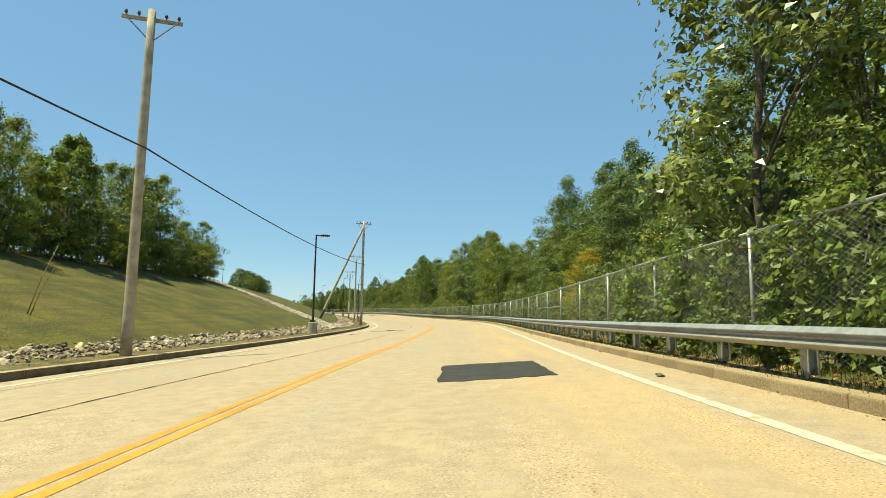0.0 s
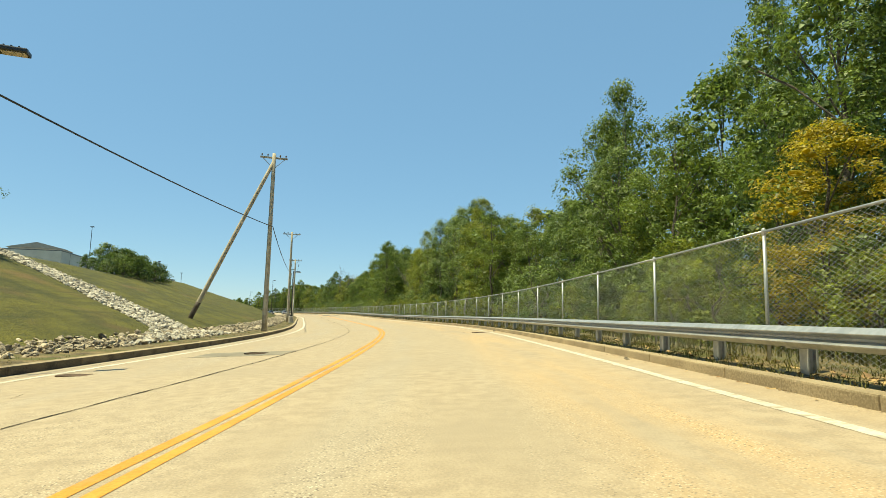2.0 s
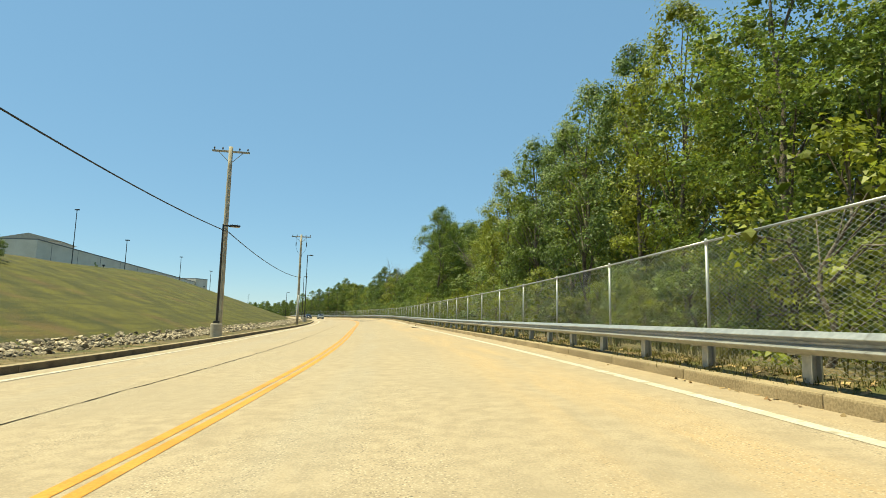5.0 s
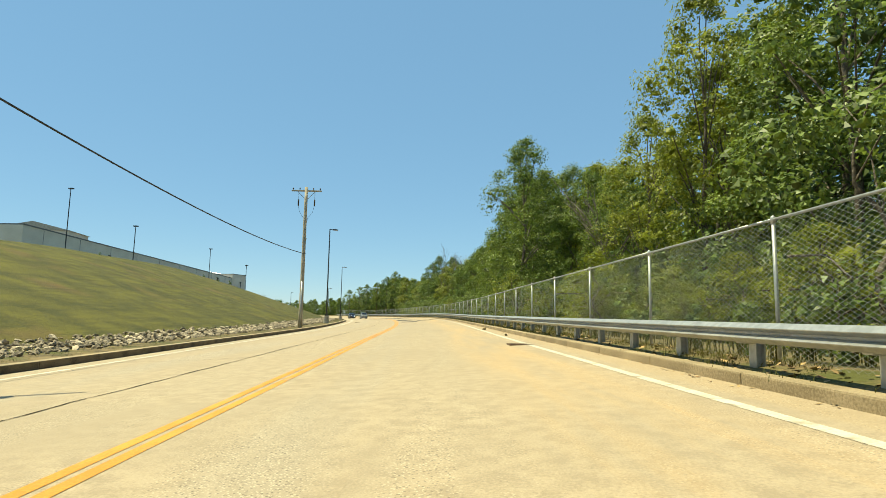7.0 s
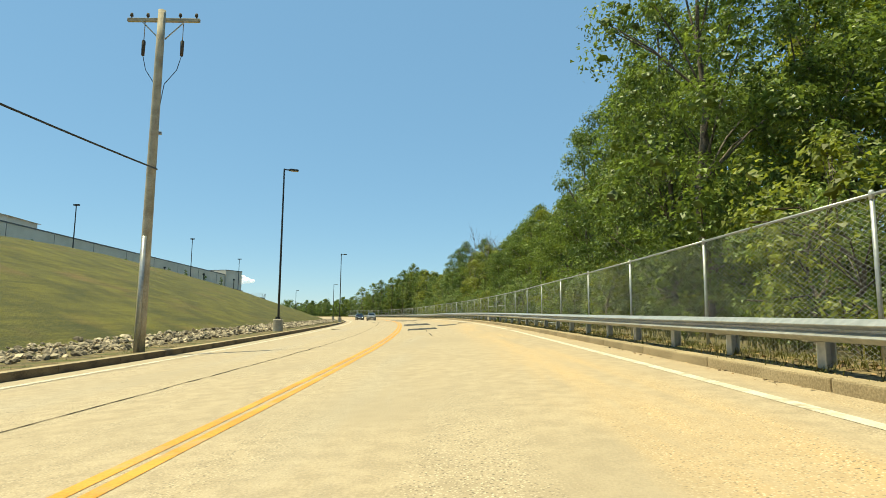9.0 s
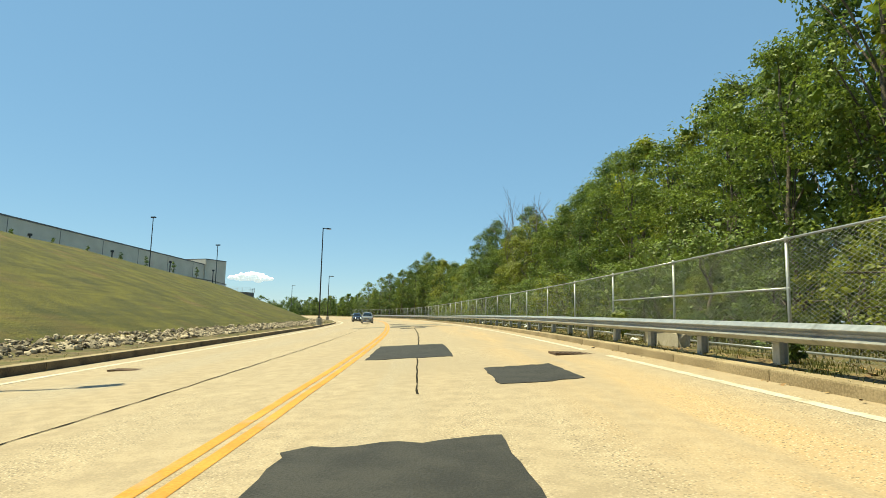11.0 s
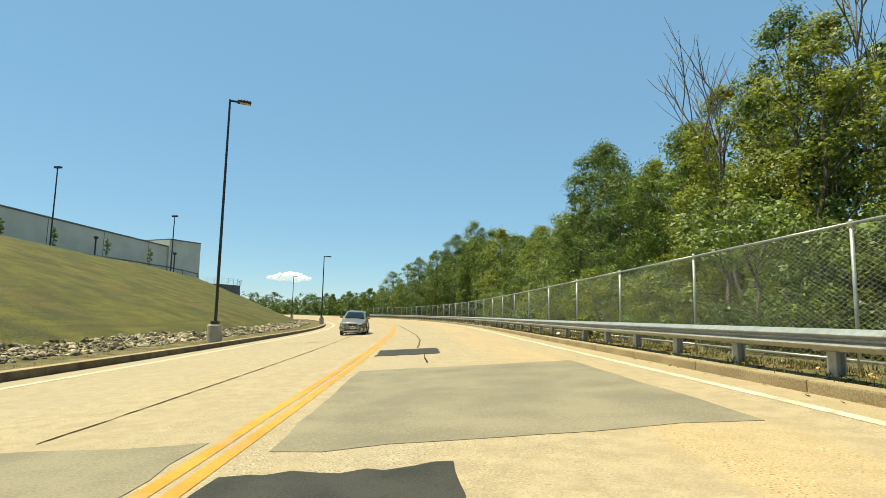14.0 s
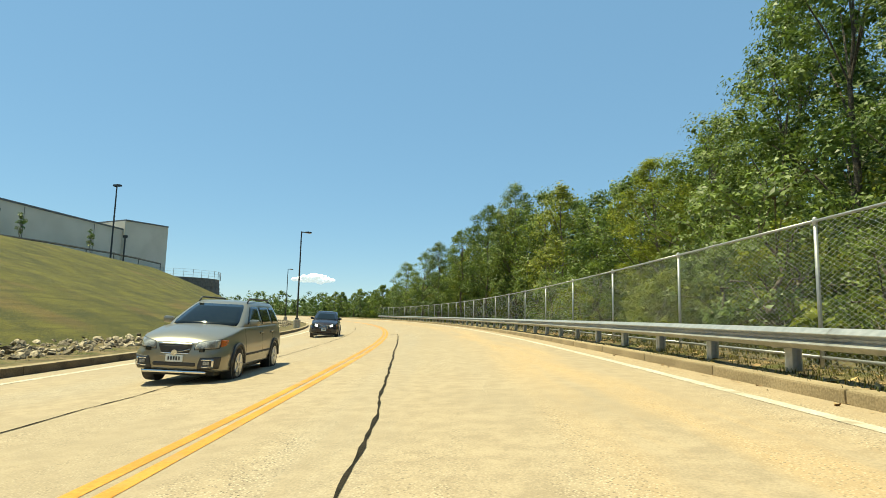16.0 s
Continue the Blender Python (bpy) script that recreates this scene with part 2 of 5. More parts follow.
for k in range(24):
    heading += 1.2 if k < 2 else 2.0
    px_ -= 9 * math.sin(radians(heading))
    py_ += 9 * math.cos(radians(heading))
    LINE.append((px_, py_, 0.12 - 0.02 * k))
CROSS = 0.026
KERB_L, KERB_R = -6.2, 7.9


def smooth_line(points, step=1.0):
    p = np.array(points)
    d = np.r_[0, np.cumsum(np.hypot(*np.diff(p[:, :2], axis=0).T))]
    s = np.arange(0, d[-1], step)
    q = np.stack([np.interp(s, d, p[:, i]) for i in range(3)], 1)
    kernel = np.hanning(17)
    kernel /= kernel.sum()
    pad = np.concatenate([q[0] + (q[0] - q[1]) * np.arange(8, 0, -1)[:, None], q, q[-1] + (q[-1] - q[-2]) * np.arange(1, 9)[:, None]])
    return np.stack([np.convolve(pad[:, i], kernel, "valid") for i in range(3)], 1), s


RP, RS = smooth_line(LINE)
RS = RS - 60.0
RT = np.gradient(RP[:, :2], axis=0)
RT /= np.hypot(*RT.T)[:, None]
S_MIN, S_MAX = RS[0], RS[-1]


def base(s):
    """Point, tangent x and y of the yellow line at the distance s."""
    return (np.interp(s, RS, RP[:, 0]), np.interp(s, RS, RP[:, 1]), np.interp(s, RS, RP[:, 2]), np.interp(s, RS, RT[:, 0]), np.interp(s, RS, RT[:, 1]))


def ray_place(x, y):
    """Distance along and square offset from the yellow line of a place."""
    i = int(np.argmin((RP[:, 0] - x) ** 2 + (RP[:, 1] - y) ** 2))
    dx, dy = x - RP[i, 0], y - RP[i, 1]
    return RS[i] + dx * RT[i, 0] + dy * RT[i, 1], dx * RT[i, 1] - dy * RT[i, 0]


# The outer lane banks up towards the guard rail: offsets are squeezed round the driving line.
DRIVE = [ray_place(r[1], r[2]) for r in PATH]
EYE, BANK = 0.90, 0.059


def squeeze(L):
    k = EYE / (1.2 + (BANK - CROSS) * max(min(L, 6.9), -10.1))
    if L > 6.9:
        t = min((L - 6.9) / 2.6, 1.0)
        k += (1.0 - k) * t * t * (3 - 2 * t)
    return min(k, 1.0)


SQUEEZED = [(L * squeeze(L), L) for L in np.arange(-12, 14, 0.1)]


def road(s, o, dz=0.0):
    """A point of the road's banked plane, o nominal metres right of the yellow line."""
    x, y, z, tx, ty = base(s)
    c = float(np.interp(s, [d[0] for d in DRIVE], [d[1] for d in DRIVE]))
    k = squeeze(o - c)
    eye = CROSS * (c - 2.3) + 1.2
    o2, h = c + (o - c) * k, eye + (CROSS * (o - 2.3) + dz - eye) * k
    return Vector((x + ty * o2, y - tx * o2, z + h))


def ease(a, b, v):
    t = min(max((v - a) / (b - a), 0.0), 1.0)
    return t * t * (3 - 2 * t)


def table(v, rows):
    return float(np.interp(v, [r[0] for r in rows], [r[1] for r in rows]))


SLOPE = [(-60, 0.34), (90, 0.33), (250, 0.33), (290, 0.42), (400, 0.4)]
CREST = [(-60, 5.2), (60, 5.2), (95, 5.0), (120, 5.9), (143, 6.6), (165, 7.4), (190, 8.6), (225, 8.0), (255, 7.4), (298, 7.3), (312, 5.2), (330, 2.6), (350, 0.5), (370, 0.0)]


def terrain(s, o):
    """Height of the ground over the road's plane."""
    if o < KERB_L - 0.1:
        d = KERB_L - 0.15 - o
        z = 0.13 + 0.12 * ease(1.2, 4.0, d)
        rise = max(d - 3.2, 0.0) * table(s, SLOPE)
        rise *= ease(0.0, 1.5, d - 2.6)
        cap = max(table(s, CREST), 0.02)
        knee = 0.85 * cap
        lift = rise if rise < knee else knee + (cap - knee) * (1 - math.exp(-(rise - knee) / (cap - knee)))
        bump = 0.12 * noise.noise((s * 0.12, o * 0.12, 0.0)) * ease(4, 9, d)
        return z + lift + bump - CROSS * (o + 6.2)
    if o > KERB_R + 0.1:
        d = o - KERB_R
        return 0.14 + 0.1 * ease(0.3, 1.4, d) - 1.2 * ease(3, 14, d) + 0.15 * noise.noise((s * 0.2, o * 0.2, 3.0)) * ease(1, 4, d) - CROSS * max(0, o - 12)
    return -0.08


def ground(s, o, dz=0.0):
    return road(s, o, terrain(s, o) + dz)


def place_of(x, y):
    """Distance along and nominal offset from the yellow line of a place."""
    s, o = ray_place(x, y)
    c = float(np.interp(s, [d[0] for d in DRIVE], [d[1] for d in DRIVE]))
    if -11 < o - c < 13:
        o = c + float(np.interp(o - c, [q[0] for q in SQUEEZED], [q[1] for q in SQUEEZED]))
    return s, o


def yaw_at(s):
    _, _, _, tx, ty = base(s)
    return math.degrees(math.atan2(-tx, ty))


def stand(s, o, dz=0.0, turn=0.0, tilt=0.0):
    """Pose on the ground: x to the right of the road, y along it."""
    p = ground(s, o, dz)
    return pose(p.x, p.y, p.z, 0, tilt, yaw_at(s) + turn)


def along(o, s0, s1, step, dz=0.0, on_ground=False):
    """Poses of straight pieces laid end to end along the offset o."""
    out, s = [], s0
    while s < s1:
        a = ground(s, o, dz) if on_ground else road(s, o, dz)
        x, y, _, tx, ty = base(s)
        e = s + 1.0
        rate = (road(e, o) - road(s, o)).length
        e = s + step / rate
        b = ground(e, o, dz) if on_ground else road(e, o, dz)
        d = b - a
        out.append((Matrix.Translation((a + b) / 2) @ d.to_track_quat("Y", "Z").to_matrix().to_4x4(), s, e))
        s = e
    return out


# ---- mesh helpers ----
def mesh_of(name, verts, faces, material, smooth=False):
    me = bpy.data.meshes.new(name)
    me.from_pydata([tuple(v) for v in verts], [], faces)
    me.materials.append(material)
    if smooth:
        me.polygons.foreach_set("use_smooth", [True] * len(me.polygons))
    me.update()
    return me


def thing(name, label, category, group="", m=None, kind=""):
    ob = new(name)
    ob.empty_display_size = 0.2
    if m is not None:
        ob.matrix_world = m
    return tagged(ob, label, category, group, kind)


def part_mesh(name, me, parent, m=None, label=""):
    ob = new(name, me)
    ob.parent = parent
    if m is not None:
        ob.matrix_basis = m
    if label:
        ob["label"] = label
    return ob


def part(name, bm, material, parent, label="", smooth=False, m=None):
    me = bpy.data.meshes.new(name)
    bm.to_mesh(me)
    bm.free()
    me.materials.append(material)
    if smooth:
        me.polygons.foreach_set("use_smooth", [True] * len(me.polygons))
    return part_mesh(name, me, parent, m, label)


def box(bm, x0, x1, y0, y1, z0, z1, bevel=0.0, m=None):
    r = bmesh.ops.create_cube(bm, size=1.0)
    bmesh.ops.scale(bm, vec=(x1 - x0, y1 - y0, z1 - z0), verts=r["verts"])
    bmesh.ops.translate(bm, vec=((x0 + x1) / 2, (y0 + y1) / 2, (z0 + z1) / 2), verts=r["verts"])
    vs = r["verts"]
    if bevel:
        es = list({e for v in vs for e in v.link_edges})
        o = bmesh.ops.bevel(bm, geom=es, offset=bevel, segments=2, affect="EDGES", profile=0.6)
        vs = list({v for f in o["faces"] for v in f.verts} | {v for v in vs if v.is_valid})
    if m is not None:
        bmesh.ops.transform(bm, matrix=m, verts=vs)
    return vs


def boxed(x0, x1, y0, y1, z0, z1, bevel=0.0):
    bm = bmesh.new()
    box(bm, x0, x1, y0, y1, z0, z1, bevel)
    return bm


def tube(points, radii, sides=10, cap=True, wobble=0.0):
    """Verts and faces of a tube through points with its radii."""
    verts, faces = [], []
    pts = [Vector(p) for p in points]
    side = None
    for i, p in enumerate(pts):
        d = (pts[min(i + 1, len(pts) - 1)] - pts[max(i - 1, 0)]).normalized()
        if side is None:
            side = d.cross(Vector((0.3, 1, 0.2))).normalized()
        side = (side - d * side.dot(d)).normalized()
        up = d.cross(side)
        for k in range(sides):
            a = 2 * math.pi * k / sides
            r = radii[i] * (1 + wobble * (random.random() - 0.5))
            verts.append(p + (side * math.cos(a) + up * math.sin(a)) * r)
    n = len(pts)
    for i in range(n - 1):
        for k in range(sides):
            k2 = (k + 1) % sides
            faces.append((i * sides + k, i * sides + k2, (i + 1) * sides + k2, (i + 1) * sides + k))
    if cap:
        faces.append(tuple(reversed(range(sides))))
        faces.append(tuple(range((n - 1) * sides, n * sides)))
    return verts, faces


def merge(*groups):
    verts, faces = [], []
    for v, f in groups:
        k = len(verts)
        verts += list(v)
        faces += [tuple(i + k for i in g) for g in f]
    return verts, faces


def ribbon(o_left, o_right, s0, s1, dz, step=1.5, wave=0.0, seed=0, across=1, follow=None):
    """A strip along the road between two offsets."""
    n = max(2, int((s1 - s0) / step) + 1)
    verts, faces = [], []
    for i in range(n):
        s = s0 + (s1 - s0) * i / (n - 1)
        w = wave * noise.noise((s * 0.6, seed * 7.3, 0)) + wave * 0.6 * noise.noise((s * 2.3, seed * 3.1, 5))
        w += table(s, follow) if follow else 0.0
        for k in range(across + 1):
            verts.append(road(s, o_left + (o_right - o_left) * k / across + w, dz))
    for i in range(n - 1):
        for k in range(across):
            a = i * (across + 1) + k
            faces.append((a, a + 1, a + across + 2, a + across + 1))
    return verts, faces


# ---- ground, road and markings ----
def build_ground():
    offs = sorted(set([-230, -180, -140, -110, -90, -75, -64, -56, -49, -43, -38, -33, -29, -25.5, -22.5, -20, -18, -16, -14.5, -13, -12, -11, -10.3, -9.7, -9.1, -8.5, -8, -7.5, -7, -6.5, -6.31, -6.2,
                       7.9, 8.01, 8.3, 8.8, 9.4, 10, 10.6, 11.2, 11.8, 12.5, 14, 16, 19, 23, 28, 35, 45, 60, 90, 130]))
    ss = list(np.arange(S_MIN, S_MAX, 2.5))
    verts, faces, mats = [], [], []
    for s in ss:
        for o in offs:
            reach = o
            if o < -90 and s > 120:
                reach = -90 + (o + 90) * max(0.15, 1 - (s - 120) / 150)
            verts.append(ground(s, reach))
    w = len(offs)
    for i in range(len(ss) - 1):
        for k in range(w - 1):
            a = i * w + k
            faces.append((a, a + 1, a + w + 1, a + w))
            mid = (offs[k] + offs[k + 1]) / 2
            mats.append(1 if (-9.9 < mid < -6.2 or 7.9 < mid < 30) else 0)
    rows, far = len(ss), 3500
    rim = [i * w for i in range(rows)] + [(rows - 1) * w + k for k in range(1, w)] + [i * w + w - 1 for i in range(rows - 2, -1, -1)] + list(range(w - 2, 0, -1))
    k = len(verts)
    for i in rim:  # the level land outside, out to the horizon
        d = Vector((verts[i].x + 60, verts[i].y - 200, 0)).normalized() * far
        verts.append(Vector((d.x - 60, d.y + 200, -3.2)))
    for j in range(len(rim)):
        n = (j + 1) % len(rim)
        faces.append((rim[j], rim[n], k + n, k + j))
        mats.append(0)
    me = mesh_of("ground", verts, faces, M_GRASS, True)
    me.materials.append(M_SOIL)
    me.polygons.foreach_set("material_index", mats)
    tagged(new("ground", me), "grassy bank, leaf-strewn verges and level ground beside the road", "ground", kind="structure")


def SB(s, o, t):
    """Distance along of a thing that lies at s before the squeeze, passed after the time t."""
    d0, c = (float(np.interp(t, [r[0] for r in PATH], [d[i] for d in DRIVE])) for i in (0, 1))
    return d0 + (s - d0) * squeeze(o - c)


WHITE = [(-60, 6.4), (8, 6.4), (25, 6.7), (60, 6.95), (100, 6.65), (150, 6.95), (400, 6.95)]


def build_road():
    v, f = ribbon(KERB_L, KERB_R, S_MIN + 1, S_MAX - 1, 0.0, 1.5, across=10)
    me = mesh_of("road", v, f, M_ROAD, True)
    n = len(v) // 11
    spots = [(KERB_L + (KERB_R - KERB_L) * (i % 11) / 10, S_MIN + 1 + (S_MAX - S_MIN - 2) * (i // 11) / (n - 1)) for i in range(len(v))]
    layer = me.uv_layers.new(name="across_along")
    for loop in me.loops:
        layer.data[loop.index].uv = spots[loop.vertex_index]
    ob = tagged(new("road", me), "sun-bleached two-lane asphalt road, cracked and patched", "road", kind="structure")
    for name, o0, o1 in (("yellow_line", -0.175, -0.04), ("yellow_line", 0.04, 0.175)):
        v, f = ribbon(o0, o1, S_MIN + 2, S_MAX - 2, 0.005, 1.5, 0.012, o0)
        part_mesh(name, mesh_of(name, v, f, M_YELLOW), ob, label="worn yellow centre line")
    for s0, s1 in ((S_MIN + 2, SB(55.0, 6.4, 3.5)), (SB(56.6, 6.4, 3.5), SB(147.0, 6.4, 10.3)), (SB(147.9, 6.4, 10.3), SB(162.0, 6.4, 11.2)), (SB(164.2, 6.4, 11.2), S_MAX - 2)):
        v, f = ribbon(-0.11, 0.11, s0, s1, 0.005, 1.5, 0.012, 2, follow=WHITE)
        part_mesh("edge_line", mesh_of("edge_line", v, f, M_WHITE), ob, label="worn white edge line")
    v, f = ribbon(-5.55, -5.38, S_MIN + 2, S_MAX - 2, 0.005, 1.5, 0.012, 5)
    part_mesh("edge_line", mesh_of("edge_line", v, f, M_WHITE), ob, label="worn white edge line")
    return ob


build_ground()
ROAD = build_road()


# ---- poles, lamps and wires ----
def rise_pole(height, r0, r1, n=8):
    pts = [(0, 0, -0.3 + (height + 0.3) * i / n) for i in range(n + 1)]
    return tube(pts, [r0 + (r1 - r0) * i / n for i in range(n + 1)], 12)


def utility_pole(s, o, height, arm=1.3, arm_turn=0.0, lean=0.0, brace=None, hardware=False, dark=False):
    m = stand(s, o, tilt=lean)
    t = thing("utility_pole", "grey weathered wooden utility pole with a crossarm by the kerb", "utility pole", "utility poles", m)
    v, f = rise_pole(height, 0.17, 0.12)
    part_mesh("shaft", mesh_of("shaft", v, f, M_POLE, True), t)
    turn = pose(0, 0, 0, 0, 0, arm_turn)
    if arm:
        bm = bmesh.new()
        box(bm, -arm, arm, 0.10, 0.20, height - 0.32, height - 0.20, 0.015)
        part("crossarm", bm, M_POLE, t, m=turn)
        for sx in (-1, 1):
            v, f = tube([(sx * 0.75, 0.12, height - 0.28), (sx * 0.08, 0.12, height - 0.95)], [0.022, 0.022], 6)
            part_mesh("arm_brace", mesh_of("arm_brace", v, f, M_GALV), t, turn)
        for x in (-arm + 0.12, -arm * 0.45, arm * 0.45, arm - 0.12):
            v, f = tube([(x, 0.15, height - 0.2), (x, 0.15, height - 0.13), (x, 0.15, height - 0.12), (x, 0.15, height - 0.02)], [0.02, 0.02, 0.055, 0.04], 8)
            part_mesh("insulator", mesh_of("insulator", v, f, M_POLEDARK, True), t, turn)
    if hardware:
        for x in (-0.62, 0.66):
            v, f = tube([(x, 0.15, height - 0.32), (x, 0.15, height - 0.95), (x, 0.15, height - 1.0), (x, 0.15, height - 1.5)], [0.012, 0.012, 0.06, 0.05], 8)
            part_mesh("cutout", mesh_of("cutout", v, f, M_POLEDARK, True), t, turn)
            v, f = tube([(x, 0.15, height - 1.5), (x * 0.8, 0.15, height - 2.0), (x * 0.25, 0.12, height - 2.5), (0.05, 0.16, height - 3.2)], [0.012] * 4, 6)
            part_mesh("jumper_cable", mesh_of("jumper_cable", v, f, M_CABLE), t, turn)
        bm = boxed(-0.16, 0.16, 0.14, 0.2, height - 4.2, height - 4.1, 0.01)
        part("bracket", bm, M_GALV, t)
    if dark:
        v, f = tube([(0.02, -0.19, 0), (0.02, -0.18, 3.6)], [0.07, 0.07], 8)
        part_mesh("conduit", mesh_of("conduit", v, f, M_GALV, True), t)
    if brace:
        top = Vector((0, 0, height - 0.55))
        foot = Vector(brace)
        w = m @ foot
        ps, po = place_of(w.x, w.y)
        foot.z = (m.inverted() @ ground(ps, po, -0.2)).z
        v, f = tube([foot.lerp(top, i / 8) for i in range(9)], [0.15 - 0.004 * i for i in range(9)], 10)
        b = part_mesh("push_brace", mesh_of("push_brace", v, f, M_POLE, True), t, label="leaning wooden brace pole")
        v, f = tube([foot.lerp(top, i / 8 * 0.22) for i in range(5)], [0.156] * 5, 10)
        part_mesh("tarred_foot", mesh_of("tarred_foot", v, f, M_POLEDARK, True), b, label="tar-blackened foot")
    return t, m


def street_lamp(s, o, height, arm=1.0, arm_turn=0.0, group="street lamps by the road"):
    m = stand(s, o)
    t = thing("street_lamp", "tall dark bronze street lamp on a round concrete base", "street lamp", group, m)
    pts = [(0, 0, -0.4), (0, 0, 0.70), (0, 0, 0.74), (0, 0, 0.75)]
    v, f = tube(pts, [0.31, 0.31, 0.29, 0.26], 24)
    part_mesh("concrete_base", mesh_of("concrete_base", v, f, M_CONC), t, label="round pale concrete footing")
    bm = boxed(-0.15, 0.15, -0.15, 0.15, 0.75, 0.9, 0.02)
    part("base_cover", bm, M_BRONZE, t)
    n = 6
    v, f = tube([(0, 0, 0.75 + (height - 0.75) * i / n) for i in range(n + 1)], [0.085 - 0.03 * i / n for i in range(n + 1)], 4)
    part_mesh("shaft", mesh_of("shaft", v, f, M_BRONZE), t)
    turn = pose(0, 0, height, 0, 0, arm_turn)
    bm = boxed(0.0, arm * 0.45, -0.03, 0.03, -0.10, -0.02, 0.01)
    part("arm", bm, M_BRONZE, t, m=turn)
    bm = boxed(arm * 0.35, arm, -0.17, 0.17, -0.10, 0.0, 0.025)
    h = part("lamp_head", bm, M_BRONZE, t, "flat dark lamp head", m=turn)
    bm = boxed(arm * 0.45, arm * 0.95, -0.12, 0.12, -0.115, -0.098, 0.004)
    part("diffuser", bm, M_CONC, h, "pale lamp glass")
    for k in range(3):
        x = arm * (0.5 + 0.15 * k)
        part("fin", boxed(x, x + 0.03, -0.13, 0.13, 0.0, 0.035, 0.004), M_BRONZE, h)
    return t


def lot_lamp(x, y, top, foot):
    m = pose(x, y, foot)
    t = thing("lot_lamp", "slim dark car park lamp standing on the hilltop", "lamp post", "lamps on the hilltop", m)
    h = top - foot
    v, f = tube([(0, 0, -0.5), (0, 0, h)], [0.1, 0.07], 6)
    part_mesh("shaft", mesh_of("shaft", v, f, M_BRONZE), t)
    part("lamp_head", boxed(-0.4, 0.5, -0.22, 0.22, h - 0.02, h + 0.2, 0.03), M_BRONZE, t)


def cable(name, a, b, sag, r, label):
    pts = []
    for i in range(25):
        k = i / 24
        p = Vector(a).lerp(Vector(b), k)
        p.z -= sag * 4 * k * (1 - k)
        pts.append(p)
    v, f = tube(pts, [r] * 25, 6)
    tagged(new(name, mesh_of(name, v, f, M_CABLE, True)), label, "cable", "overhead cables")


P0, MP0 = utility_pole(-32.0, -7.4, 11.0)
P1, MP1 = utility_pole(16.9, -7.2, 11.0, 0.9, 20)
P2, MP2 = utility_pole(65.3, -6.95, 11.9, 0.9, 10, brace=(-4.6, -0.3, 0))
P3, MP3 = utility_pole(101.6, -7.2, 11.5, 1.1, 5)
P4, MP4 = utility_pole(138.6, -7.0, 11.2, 1.2, 0, hardware=True, dark=True)
wires = [m @ Vector((0.18, 0, h)) for m, h in ((MP0, 6.6), (MP1, 6.4), (MP2, 6.9), (MP3, 6.2), (MP4, 5.8))]
for a, b in zip(wires, wires[1:]):
    cable("telephone_cable", a, b, 0.55, 0.026, "sagging black telephone cable between the wooden poles")
street_lamp(38.2, -7.3, 6.7, 0.9, 20)
street_lamp(99.2, -6.75, 6.3, 0.9, 20)
street_lamp(156.9, -7.25, 10.4, 0.9, 20)
street_lamp(211.3, -6.8, 10.7, 0.9, 20)
sl, so = place_of(-62.5, 247.6)
street_lamp(sl, max(so, -8.0), 8.5, 0.9, 20)
street_lamp(312.0, -7.4, 9.0, 0.9, 20)


# ---- trees ----
def leaf_cloud(centres, per, spread, size, rng, droop=0.15, core=0.0):
    """Pointed leaves on the outside of rounded clumps; core is the reach of the dense inner mass of a clump."""
    c = np.repeat(np.array(centres), per, axis=0)
    grow = np.repeat(rng.uniform(0.6, 1.5, (len(centres), 1)), per, axis=0)
    n = len(c)
    out = rng.normal(0, 1, (n, 3))
    out[:, 2] += 0.25
    out /= np.linalg.norm(out, axis=1)[:, None]
    p = c + out * grow * spread * rng.uniform(0.62, 1.22, (n, 1)) * np.array([1.0, 1.0, 0.75])
    up = out * 0.9 + np.array([-0.35, -0.12, 0.55]) + rng.normal(0, 0.38, (n, 3))
    up /= np.linalg.norm(up, axis=1)[:, None]
    a = np.cross(up, rng.normal(0, 1, (n, 3)))
    a[:, 2] -= droop
    a /= np.linalg.norm(a, axis=1)[:, None]
    b = np.cross(up, a)
    b /= np.linalg.norm(b, axis=1)[:, None]
    k = size * rng.uniform(0.6, 1.45, (n, 1))
    leaf = np.stack([p - a * k * 0.45 - b * k * 0.42, p - a * k * 0.3 + b * k * 0.46, p + a * k * 0.85], 1).reshape(-1, 3)
    faces = np.arange(n * 3).reshape(-1, 3).tolist()
    if core:
        bm = bmesh.new()
        bmesh.ops.create_icosphere(bm, subdivisions=1, radius=1.0)
        ball = np.array([tuple(v.co) for v in bm.verts])
        tris = np.array([[v.index for v in f.verts] for f in bm.faces])
        bm.free()
        blobs = []
        for j, q in enumerate(centres):
            r = grow[j * per] * spread * core * rng.uniform(0.45, 1.3, (len(ball), 1)) * np.array([1.0, 1.0, 0.75])
            blobs.append(np.array(q) + ball * r)
            faces += (tris + len(leaf) + j * len(ball)).tolist()
        leaf = np.concatenate([leaf] + blobs)
    return leaf, faces


